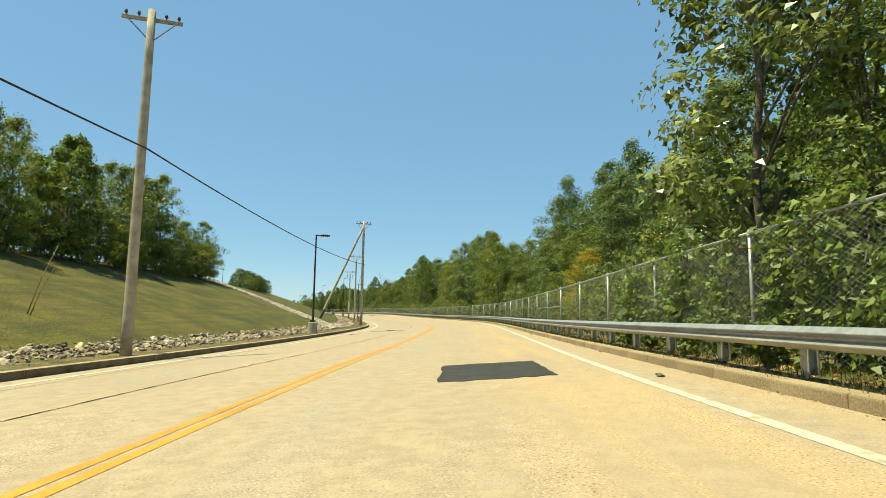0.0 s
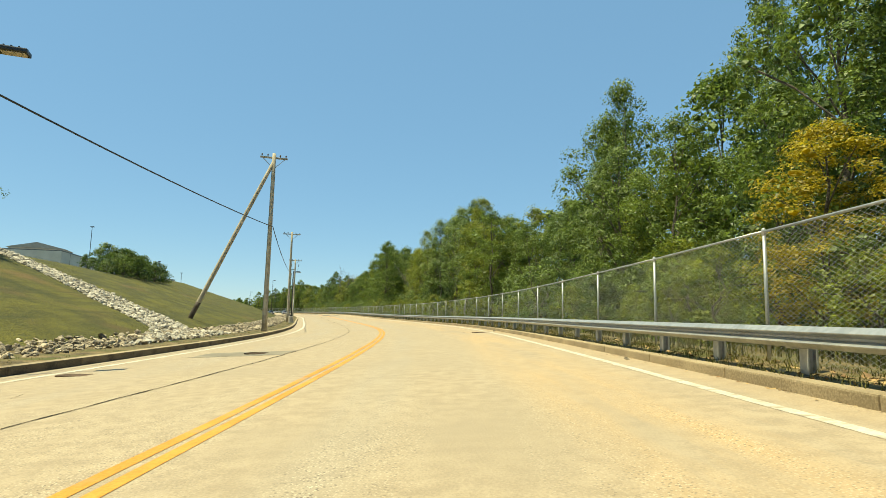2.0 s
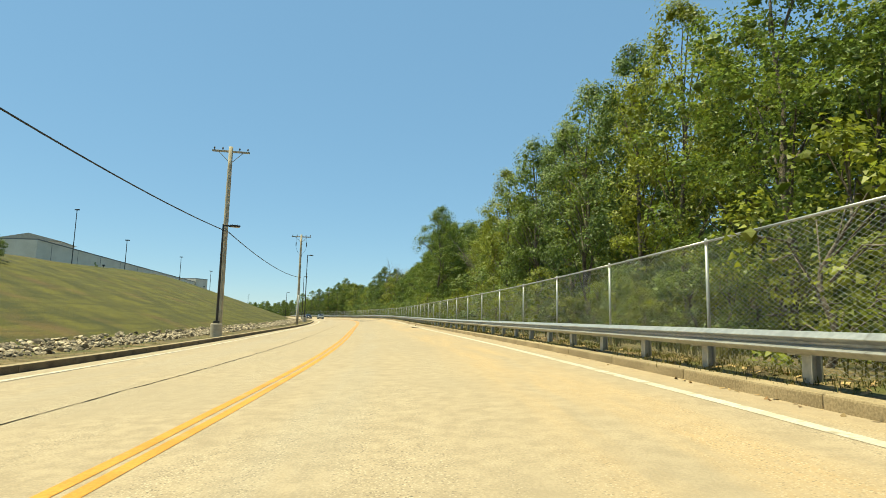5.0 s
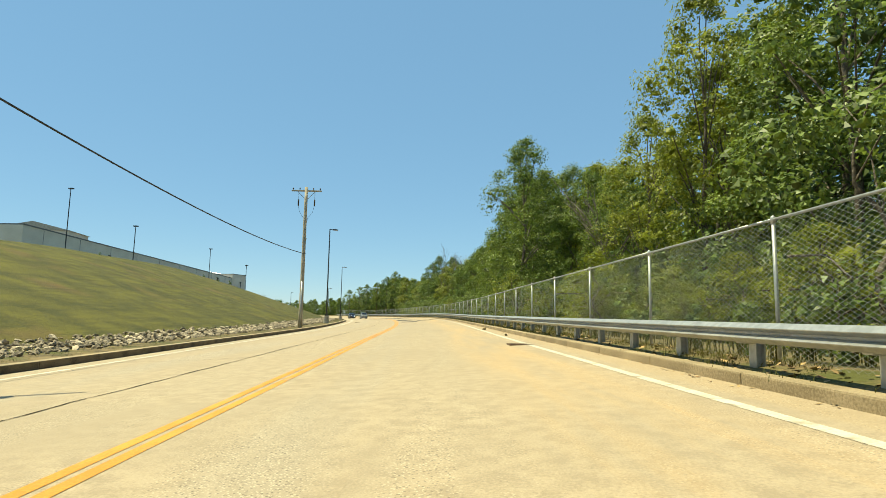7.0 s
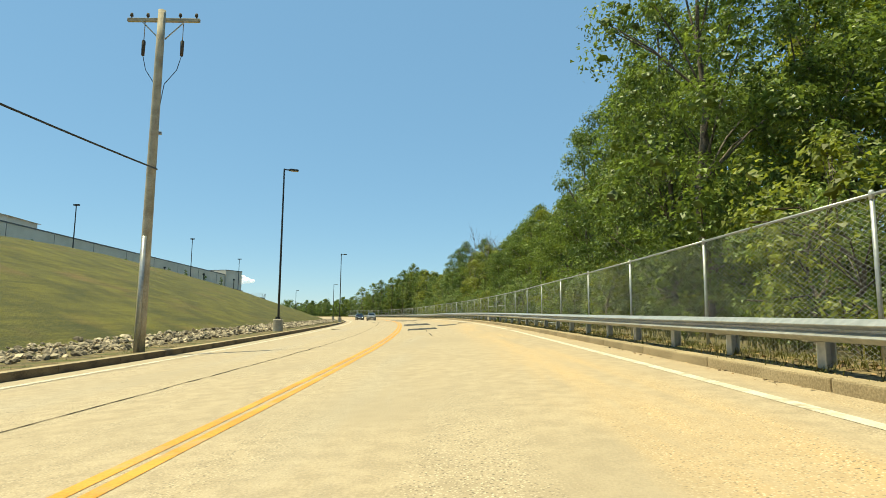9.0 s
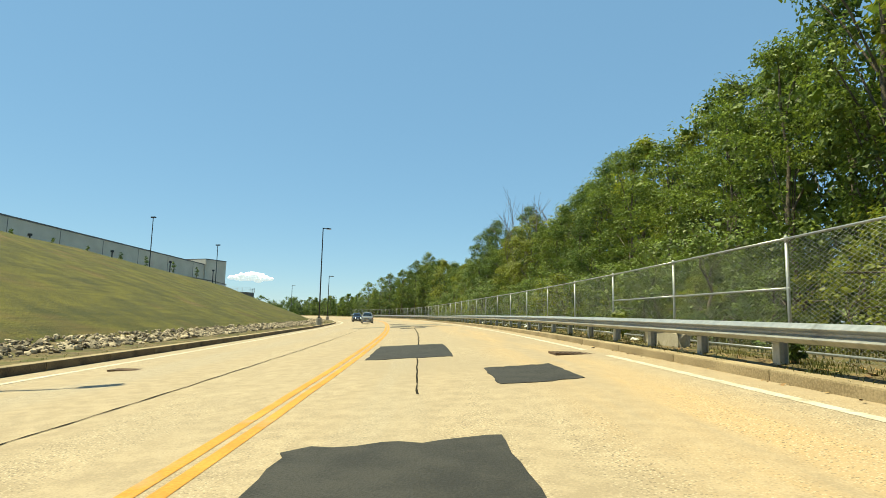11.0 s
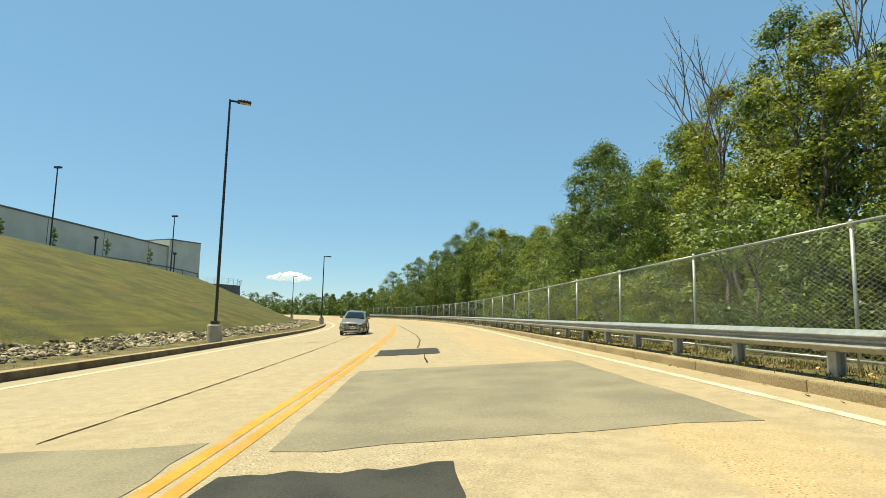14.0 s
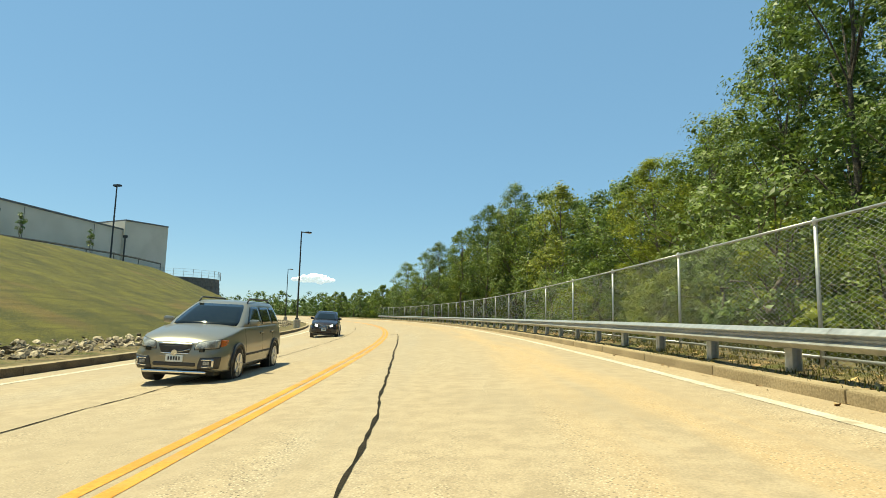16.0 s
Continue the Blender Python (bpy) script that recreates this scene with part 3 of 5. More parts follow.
def tree_meshes(seed, height, width, bare, clusters, per, leaf, material, spread=0.75, trunk=0.17):
    """A trunk with limbs, and a crown of leaf clusters at the limb ends."""
    rng = np.random.default_rng(seed)
    random.seed(seed)
    lean = rng.normal(0, 0.25, 2)
    axis = [Vector((lean[0] * (i / 9) ** 2 + 0.12 * math.sin(i * 1.3 + seed), lean[1] * (i / 9) ** 2 + 0.1 * math.cos(i * 1.7 + seed), height * 0.93 * i / 9)) for i in range(10)]
    groups = [tube([axis[0] - Vector((0, 0, 0.4))] + axis, [trunk * 1.35] + [trunk * (1 - 0.9 * i / 9) for i in range(10)], 9, True, 0.1)]
    lobes = []
    for k in range(7):
        a = 2 * math.pi * k / 7 + rng.uniform(-0.5, 0.5)
        hgt = rng.uniform(bare + 0.05, 0.9)
        lobes.append((a, hgt, rng.uniform(0.6, 1.1)))
    centres = []
    tries = 0
    while len(centres) < clusters and tries < clusters * 30:
        tries += 1
        hgt = rng.uniform(bare, 1.0)
        k = (hgt - bare) / (1 - bare)
        profile = (math.sin(math.pi * min(1, 0.12 + k * 0.88)) ** 0.6)
        a = rng.uniform(0, 2 * math.pi)
        reach = max((1 - 0.9 * abs(((a - la + math.pi) % (2 * math.pi)) - math.pi) - 1.6 * abs(hgt - lh)) * lr for la, lh, lr in lobes)
        r = width * profile * (0.55 + 0.5 * max(reach, 0)) * rng.uniform(0.35, 1.0) ** 0.5
        i = min(int(hgt * 9), 8)
        c = axis[i] + Vector((math.cos(a) * r, math.sin(a) * r, height * hgt - axis[i].z))
        centres.append(c)
    for c in centres[:: max(1, len(centres) // 18)]:
        i = max(1, min(int(c.z / height * 9 - 1.2), 8))
        st = axis[i]
        mid = st.lerp(c, 0.5) + Vector((0, 0, 0.25))
        groups.append(tube([st, mid, c], [trunk * 0.38 * (1 - i / 12), trunk * 0.2, 0.02], 5, False))
    v, f = merge(*groups)
    wood = mesh_of("trunk", v, f, M_BARK, True)
    q, fc = leaf_cloud([tuple(c) for c in centres], per, spread, leaf, rng, core=0.26)
    crown = bpy.data.meshes.new("crown")
    crown.from_pydata(q.tolist(), [], fc)
    crown.materials.append(material)
    return wood, crown


def tree(label, seed, name="tree", **kw):
    wood, crown = tree_meshes(seed, **kw)
    t = thing(name, label, name, "trees behind the fence")
    part_mesh("trunk", wood, t, label="rough brown bark")
    part_mesh("crown", crown, t)
    return t


OAK = "leafy green broadleaf tree standing behind the chain-link fence"
BIG = dict(per=155, spread=0.62, leaf=0.104)
MID = dict(per=66, spread=0.74, leaf=0.17)
KINDS = [
    tree(OAK, 11, height=14, width=4.2, bare=0.08, clusters=122, material=M_LEAF, **BIG),
    tree(OAK, 12, height=14, width=3.8, bare=0.10, clusters=120, material=M_LEAF_D, **BIG),
    tree("yellow-green broadleaf tree standing behind the chain-link fence", 13, height=14, width=4.4, bare=0.05, clusters=122, material=M_LEAF_Y, **BIG),
    tree("tall open-crowned green tree with visible sky gaps", 14, height=14, width=3.1, bare=0.22, clusters=85, material=M_LEAF, **BIG),
    tree("golden-leaved tree turning early beside the green ones", 24, height=14, width=4.2, bare=0.08, clusters=110, material=M_LEAF_G, **BIG),
    tree("broad green tree with dense foliage down to the ground", 15, height=14, width=4.6, bare=0.03, clusters=125, material=M_LEAF, **BIG),
    tree("tall tree with large pale glossy leaves leaning over the fence", 26, height=14, width=3.4, bare=0.12, clusters=130, material=M_LEAF_B, per=62, spread=0.62, leaf=0.17),
]
BACK = [
    tree("green broadleaf tree in the second row of the wood", 16, height=14, width=4.4, bare=0.05, clusters=130, material=M_LEAF, **MID),
    tree("dark green broadleaf tree in the second row of the wood", 17, height=14, width=4.2, bare=0.06, clusters=125, material=M_LEAF_D, **MID),
    tree("yellowish broadleaf tree in the second row of the wood", 20, height=14, width=4.0, bare=0.05, clusters=120, material=M_LEAF_Y, **MID),
]
FAR = [
    tree("distant green broadleaf tree in the wood", 18, height=13, width=4.8, bare=0.05, clusters=95, per=34, leaf=0.36, material=M_LEAF, spread=0.8),
    tree("distant green broadleaf tree in the wood", 19, height=13, width=4.6, bare=0.06, clusters=95, per=32, leaf=0.38, material=M_LEAF, spread=0.8),
]
BUSH = tree("leafy green shrub growing behind the fence", 21, "shrub", height=3.0, width=1.9, bare=0.02, clusters=46, per=80, leaf=0.058, material=M_LEAF, spread=0.3, trunk=0.05)
BUSH_Y = tree("yellow-green weedy shrub growing behind the fence", 22, "shrub", height=2.4, width=1.7, bare=0.02, clusters=40, per=76, leaf=0.055, material=M_LEAF_Y, spread=0.28, trunk=0.04)
BUSH_D = tree("dense dark green bush on the crest of the bank", 23, "shrub", height=3.0, width=2.1, bare=0.02, clusters=52, per=46, leaf=0.12, material=M_LEAF_D, spread=0.36, trunk=0.05)
for b in (BUSH, BUSH_Y, BUSH_D):
    tagged(b, category="shrub", group="shrubs behind the fence")
USED = set()


def plant(kind, m):
    """Puts the first of a kind at m, and copies after that."""
    if kind.name not in USED:
        USED.add(kind.name)
        kind.matrix_basis = m
        return kind
    ob = copy_thing(kind, Matrix.LocRotScale(m.translation, m.to_quaternion(), None))
    ob.scale = m.to_scale()
    return ob


def planted(kind, s, o, size, turn):
    p = ground(s, o)
    plant(kind, Matrix.LocRotScale(p, Euler((0, 0, turn)), (size, size, size * random.uniform(0.94, 1.06))))


def grown(kind, s, o, height, natural=14.0, wide=1.0):
    """A tree of that height; low trees keep more of their width."""
    k = height / natural
    w = wide * (0.45 + 0.55 * k)
    plant(kind, Matrix.LocRotScale(ground(s, o), Euler((0, 0, random.uniform(0, 6.28))), (w, w, k)))


random.seed(5)
# heights of the tree tops along the wood: the front row, the row behind and the back
FRONT_S, FRONT = -8.0, [14.8, 14.8, 14.8, 14.8, 14.8, 14.0, 12.5, 10.0, 8.7, 8.7, 11.0, 12.7, 9.7, 10.9, 9.7, 15.2, 9.5, 9.6, 9.9, 9.9, 11.9, 13.6, 15.0, 15.2, 15.2, 15.2, 11.2, 12.0, 10.5, 8.9, 10.4, 11.4, 13.1, 14.0, 14.4, 15.1,
                        15.2, 15.2, 10.2, 10.0, 9.9, 11.1, 9.8, 9.9, 9.1, 8.9, 10.7, 10.6, 10.4, 8.6, 10.1, 10.3, 9.8, 8.9, 9.9, 9.6, 10.7, 11.3, 11.5, 11.6, 11.6, 11.1, 10.3, 9.6, 8.8, 8.0, 7.4, 7.3, 7.1, 6.9, 6.7]
SECOND = [16.0, 16.0, 16.0, 16.0, 16.0, 16.0, 12.5, 11.4, 13.0, 13.4, 15.7, 14.1, 11.8, 16.0, 13.5, 12.4, 12.4, 12.4, 13.5, 15.0, 16.0, 16.0, 16.0, 16.0, 14.0, 12.5, 13.0, 14.2, 15.9, 15.4,
          15.8, 14.8, 13.2, 13.0, 12.0, 13.0, 12.9, 13.0, 12.3, 11.0, 12.2, 12.0, 11.6, 11.6, 11.2, 11.5, 11.7, 11.9, 12.1, 12.3, 12.5, 12.6, 12.5, 11.6, 10.6, 9.5, 8.5, 8.1, 7.9, 7.7]
REAR = [15, 15, 16, 16, 16, 15, 14, 14, 14, 12.5, 14, 14, 14.5, 13.9, 15, 15, 14, 14, 15, 16, 16, 16, 16, 16, 15.5, 15, 15, 14.2, 14.2, 13.4, 13.0, 12.5, 12.3, 12.6, 12.9, 13.1, 13.4, 12.8, 11.5, 9.8, 8.6, 8.3]
KIND_ORDER = [0, 5, 1, 1, 0, 2, 5, 0, 3, 1, 2, 5]
for i, h in enumerate(FRONT):
    kind = KINDS[KIND_ORDER[(i * 5 + i // 12) % 12]] if i < 54 else BACK[i % 3]
    grown(kind, FRONT_S + 4.6 * i + random.uniform(-1.2, 1.2), 14.3 + random.uniform(-0.7, 0.7), h * random.uniform(0.95, 1.06), 14.0, 0.92)
for i, h in enumerate(SECOND):
    grown(BACK[(i * 2 + i // 5) % 3], -8 + 5.5 * i + random.uniform(-1.2, 1.2), 18.0 + random.uniform(-0.8, 0.8), h * random.uniform(0.94, 1.05))
for i, h in enumerate(REAR):
    grown(FAR[i % 2], -8 + 8 * i + random.uniform(-1.5, 1.5), 22 + random.uniform(-1, 1), h * random.uniform(0.9, 1.0), 13.0)
# single trees that stand out of the wood
for s, o, h, k, wide in ((60.6, 16.0, 16.4, 3, 0.8), (52.5, 19.6, 18.6, 1, 0.75), (230.4, 17.3, 15.8, 1, 1.0), (206.0, 15.5, 12.7, 1, 0.9), (198.7, 21.5, 17.6, 0, 1.0), (260.2, 13.4, 13.4, 5, 0.9), (224.4, 14.4, 13.0, 1, 1.0), (80.0, 12.6, 11.0, 5, 1.0), (14.0, 11.2, 12.5, 6, 1.0), (115.5, 13.8, 14.0, 2, 0.85),
                         (138.0, 11.0, 14.8, 0, 1.0), (143.5, 12.0, 14.0, 5, 0.9), (264.0, 11.6, 12.0, 1, 0.9), (273.0, 11.4, 10.8, 0, 1.0), (282.0, 11.2, 10.4, 1, 1.0), (291.0, 11.2, 10.0, 5, 1.0), (39.6, 11.5, 5.4, 4, 0.9), (300.0, 11.2, 9.4, 0, 1.0)):
    grown(KINDS[k], s, o, h, 14.0, wide)
for i in range(22):
    planted(FAR[i % 2], 318 + 2.2 * i + random.uniform(-1, 1), random.uniform(14, 30), random.uniform(0.48, 0.6), random.uniform(0, 6.28))
for s in np.arange(-6, 250, 1.9):  # sunlit shrubs between the fence and the trees
    planted(BUSH if random.random() < 0.55 else BUSH_Y, s + random.uniform(-0.8, 0.8), random.uniform(10.2, 12.6), random.uniform(0.7, 1.4), random.uniform(0, 6.28))
for i in range(46):  # the wood on top of the near bank
    s = -14 + 73 * (i % 23) / 22 + random.uniform(-0.8, 0.8)
    planted((BACK[2], BACK[0], BACK[2], FAR[1])[i % 4], s, (-24.0 if i < 23 else -28) + random.uniform(-1.0, 1.0), random.uniform(0.5, 0.62) * (0.68 if s > 54 else 1), random.uniform(0, 6.28))
for i, (s, k) in enumerate(((60.5, 0.42), (62.5, 0.3))):  # lower trees where that wood ends
    planted(BACK[i % 2], s, -23.4, k, 1.3 * i)
for i in range(38):  # the hedge along the crest after it
    s = 82 + 26 * i / 37 + random.uniform(-1, 1)
    planted(BUSH_D if i % 2 else BUSH, s, -23.6 + random.uniform(-1.6, 1.4), random.uniform(0.8, 1.15) * table(s, [(82, 0.3), (87, 0.6), (90, 0.9), (98, 0.8), (108, 0.5)]), random.uniform(0, 6.28))
for i in range(76):  # undergrowth along the edge of that wood
    planted(BUSH_Y if i % 3 else BUSH, -14 + 74 * i / 75 + random.uniform(-1, 1), -22.9 + random.uniform(-0.9, 0.6), random.uniform(0.8, 1.6), random.uniform(0, 6.28))


def joined_wood(name, label, spots, seed, clusters, per, leaf, spread, width, material=None):
    """Many far or low trees that cannot be counted, as one mesh of leaf clumps."""
    rng = np.random.default_rng(seed)
    centres = []
    for p, h in spots:
        for _ in range(clusters):
            k = rng.uniform(0.05, 1.0)
            r = width * h * math.sin(math.pi * (0.15 + 0.8 * k)) ** 0.7 * rng.uniform(0.2, 1.0) ** 0.5
            a = rng.uniform(0, 6.28)
            centres.append((p.x + r * math.cos(a), p.y + r * math.sin(a), p.z + h * k))
    q, f = leaf_cloud(centres, per, spread, leaf, rng, core=0.4)
    me = bpy.data.meshes.new(name)
    me.from_pydata(q.tolist(), [], f)
    me.materials.append(material or M_LEAF)
    tagged(new(name, me), label, "wood", kind="stuff")


low = []
for i in range(140):
    s, o = -6 + 250 * i / 139 + random.uniform(-1, 1), random.uniform(12.6, 19.0)
    low.append((ground(s, o), random.uniform(2.6, 4.6)))
joined_wood("undergrowth", "dense green undergrowth between the trees behind the fence", low, 41, 34, 36, 0.105, 0.45, 0.5)
deep = [(ground(s, o), random.uniform(3.5, 6.0)) for s, o in ((-10 + 2.1 * i + random.uniform(-1, 1), random.uniform(23.5, 29)) for i in range(165))]
joined_wood("wood_floor", "dark leafy thicket deep inside the wood", deep, 43, 20, 14, 0.42, 0.8, 0.5)
far = []
for i in range(150):  # beyond the bend
    a = radians(24 + 26 * random.random())
    d = random.uniform(170, 330)
    x, y = -34 - d * math.sin(a), 205 + d * math.cos(a)
    s, o = place_of(x, y)
    if o > 12 or (o < -14 and s > 350):
        far.append((Vector((x, y, ground(s, o).z if abs(o) < 60 else -1.5)), random.uniform(4.5, 9.0)))
joined_wood("distant_wood", "low green wood on the skyline beyond the bend", far, 42, 24, 20, 0.45, 0.95, 0.5, M_LEAF_D)


# ---- buildings on the hill ----
def slab(name, material, parent, a, b, deep, z0a, z1a, z0b, z1b, label="", out=0.0):
    """A wall from a to b, deep metres behind its face, with sloping foot and top."""
    d = Vector((b[0] - a[0], b[1] - a[1], 0)).normalized()
    back = Vector((-d.y, d.x, 0))
    if back.x > 0:
        back.negate()
    pts = [Vector((a[0], a[1], 0)) - back * out, Vector((b[0], b[1], 0)) - back * out, Vector((b[0], b[1], 0)) + back * deep, Vector((a[0], a[1], 0)) + back * deep]
    zs0, zs1 = (z0a, z0b, z0b, z0a), (z1a, z1b, z1b, z1a)
    v = [Vector((p.x, p.y, z)) for p, z in zip(pts, zs0)] + [Vector((p.x, p.y, z)) for p, z in zip(pts, zs1)]
    f = [(3, 2, 1, 0), (4, 5, 6, 7), (0, 1, 5, 4), (1, 2, 6, 5), (2, 3, 7, 6), (3, 0, 4, 7)]
    me = mesh_of(name, v, f, material)
    bm = bmesh.new()
    bm.from_mesh(me)
    bmesh.ops.recalc_face_normals(bm, faces=bm.faces)
    bm.to_mesh(me)
    bm.free()
    return part_mesh(name, me, parent, None, label)


def warehouse():
    t = thing("warehouse", "long pale flat-roofed warehouse with dark coping on the hilltop", "building")
    a, b, c = (-100.5, 269.5), (-101.5, 263.0), (-90.5, 176.0)
    slab("wall", M_WALL, t, b, c, 25, 3, 12.0, 3, 15.3)
    slab("coping", M_COPING, t, b, c, 25, 12.0, 12.22, 15.3, 15.52, out=0.08)
    slab("end_block", M_WALL, t, a, b, 25, 2, 13.3, 2, 13.3, "taller pale end block", out=0.35)
    slab("coping", M_COPING, t, a, b, 25, 13.3, 13.5, 13.3, 13.5, out=0.43)
    for k in range(9):
        f = (k + 0.5) / 9
        x, y = b[0] + (c[0] - b[0]) * f, b[1] + (c[1] - b[1]) * f
        part("wall_joint", boxed(-0.02, 0.02, -0.03, 0.03, 4, 11.9 + 3.3 * f), M_COPING, t, m=pose(x + 0.02, y, 0, 0, 0, 7.2))


def gabled_building():
    t = thing("gabled_building", "low pale building with a shallow gabled roof on the hilltop", "building", m=pose(-113, 203, 1.2, 0, 0, 20))
    part("wall", boxed(-7, 7, -5, 5, 8, 16.9), M_WALL, t)
    v = [(-7.5, -5.5, 16.9), (7.5, -5.5, 16.9), (7.5, 5.5, 16.9), (-7.5, 5.5, 16.9), (0, -5.5, 18.7), (0, 5.5, 18.7)]
    f = [(0, 3, 2, 1), (0, 1, 4), (1, 2, 5, 4), (2, 3, 5), (3, 0, 4, 5)]
    part_mesh("roof", mesh_of("roof", v, f, M_CONC), t, label="shallow pale roof")
    for k in range(4):
        part("window", boxed(-5.4 + 3 * k, -4.0 + 3 * k, -5.04, -4.9, 15.0, 16.3), M_COPING, t)


def retaining_wall():
    t = thing("retaining_wall", "curved dark block retaining wall with a wire railing on top", "retaining wall")
    pts = []
    for k in range(13):
        a = radians(-65 + 130 * k / 12)
        pts.append(Vector((-102.5 + 7.2 * math.cos(a), 273.0 + 7.0 * math.sin(a), 0)))
    for i, (p, q) in enumerate(zip(pts, pts[1:])):
        d = q - p
        yaw = math.degrees(math.atan2(d.y, d.x))
        for c in range(4):
            part("block_course", boxed(0.01, d.length - 0.01, 0, 0.5, 3.6 + 0.62 * c, 4.2 + 0.62 * c, 0.03), M_BLOCK, t, m=pose(p.x, p.y, 0, 0, 0, yaw) @ pose(0, 0.05 * c, 0))
        v, f = tube([(p.x, p.y, 6.0), (p.x, p.y, 7.2)], [0.03, 0.03], 6)
        part_mesh("railing_post", mesh_of("railing_post", v, f, M_GALV), t)
        for z in (6.4, 6.8, 7.18):
            v, f = tube([(p.x, p.y, z), (q.x, q.y, z)], [0.014, 0.014], 5)
            part_mesh("railing_wire", mesh_of("railing_wire", v, f, M_GALV), t)


def hill_fence():
    """Dark post-and-rail guard along the crest, with a short bollard lamp at times."""
    t = thing("crest_guard_rail", "low dark guard rail along the edge of the hilltop", "guard rail")
    prev = None
    for k in range(23):
        f = k / 22
        x, y = -97.5 + 12.0 * f, 266 - 92 * f
        s, o = place_of(x, y)
        p = ground(s, o)
        v, fc = tube([(p.x, p.y, p.z - 0.4), (p.x, p.y, p.z + 1.1)], [0.06, 0.06], 6)
        part_mesh("post", mesh_of("post", v, fc, M_BLOCK), t)
        if prev is not None:
            v, fc = tube([prev + Vector((0, 0, 0.95)), p + Vector((0, 0, 0.95))], [0.12, 0.12], 6)
            part_mesh("rail", mesh_of("rail", v, fc, M_BLOCK), t)
        prev = p
    for f in (0.06, 0.24, 0.42, 0.6, 0.78):
        x, y = -96.5 + 12.0 * f, 264 - 92 * f
        p = ground(*place_of(x, y))
        t = thing("bollard_lamp", "short dark lamp post at the edge of the hilltop", "lamp post", "short lamps on the hilltop", pose(p.x, p.y, p.z))
        v, fc = tube([(0, 0, -0.3), (0, 0, 3.2)], [0.1, 0.1], 6)
        part_mesh("shaft", mesh_of("shaft", v, fc, M_BRONZE), t)
        part("lamp_head", boxed(-0.2, 0.2, -0.2, 0.2, 3.1, 3.45, 0.04), M_BRONZE, t)


warehouse()
gabled_building()
retaining_wall()
hill_fence()
for x, y, top in ((-85.7, 180, 22.3), (-82.5, 193, 17.6), (-91.5, 234, 18.0), (-90.8, 252.5, 15.2)):
    lot_lamp(x, y, top, ground(*place_of(x, y)).z)
SAPLING = tree("slim young tree planted on the hilltop", 31, height=4.2, width=0.45, bare=0.25, clusters=16, per=22, leaf=0.16, material=M_LEAF, spread=0.2, trunk=0.05)
tagged(SAPLING, category="tree", group="saplings on the hilltop")
for f in (0.10, 0.2, 0.3, 0.38, 0.47, 0.55, 0.63, 0.71, 0.8):
    s, o = place_of(-98.5 + 12.0 * f, 264 - 90 * f)
    planted(SAPLING, s, o, 0.9, f * 9)


# ---- rocks ----
def rock_shape(rng, n=0):
    bm = bmesh.new()
    bmesh.ops.create_icosphere(bm, subdivisions=1, radius=1.0)
    k = rng.uniform(0.6, 1.2, 3)
    for v in bm.verts:
        j = rng.uniform(0.7, 1.15)
        v.co = Vector((v.co.x * k[0] * j, v.co.y * k[1] * j, v.co.z * k[2] * 0.55 * j))
    vs, fs = [v.co.copy() for v in bm.verts], [tuple(v.index for v in f.verts) for f in bm.faces]
    bm.free()
    return vs, fs


def build_rocks():
    rng = np.random.default_rng(3)
    shapes = [rock_shape(rng) for _ in range(14)]
    verts, faces, near = [], [], []
    spots = []
    for s in np.arange(-12, 330, 0.42):
        for k in range(19 if s < 215 else 12 if s < 245 else 4):
            spots.append((s + rng.uniform(-0.3, 0.3), -7.8 - 2.2 * rng.random() ** 0.9, 0.065 + 0.135 * rng.random() ** 2))
    t = thing("riprap", "band of loose tan quarry stones below the grass bank", "rocks")
    meshes = [mesh_of("rock", v, f, M_ROCKP) for v, f in shapes]
    loose = 0
    for s, o, r in spots:
        p = ground(s, o, r * 0.2)
        m = Matrix.LocRotScale(p, Euler((rng.normal(0, 0.5), rng.normal(0, 0.5), rng.uniform(0, 6.28))), (r, r, r))
        pick = rng.integers(14)
        if loose < 300 and 19 < s < 75 and r > 0.12 and o > -9.0:
            part_mesh("rock", meshes[pick], t, m)
            loose += 1
            continue
        v, f = shapes[pick]
        k = len(verts)
        verts += [m @ q for q in v]
        faces += [tuple(i + k for i in g) for g in f]
    tagged(part_mesh("rock_bed", mesh_of("rock_bed", verts, faces, M_ROCK), t), kind="stuff")
    verts, faces = [], []
    for i in range(5200):  # the stony gully that runs down the bank and fans out at its foot
        k = rng.random() ** 1.15
        o = -7.9 - 17.5 * k
        wide = 1.3 + 1.2 * (1 - k) + 4.2 * max(0.0, 1 - k / 0.14)
        s = 55.2 + 12.5 * k - 2.0 * max(0.0, 1 - k / 0.14) + wide * rng.uniform(-1, 1)
        r = 0.07 + 0.13 * rng.random() ** 2
        m = Matrix.LocRotScale(ground(s, o, r * 0.25), Euler((rng.normal(0, 0.5), rng.normal(0, 0.5), rng.uniform(0, 6.28))), (r, r, r))
        v, f = shapes[rng.integers(14)]
        k = len(verts)
        verts += [m @ q for q in v]
        faces += [tuple(j + k for j in g) for g in f]
    tagged(new("stone_gully", mesh_of("stone_gully", verts, faces, M_ROCKW)), "gully of pale loose stones running down the grass bank", "rocks", kind="stuff")


build_rocks()


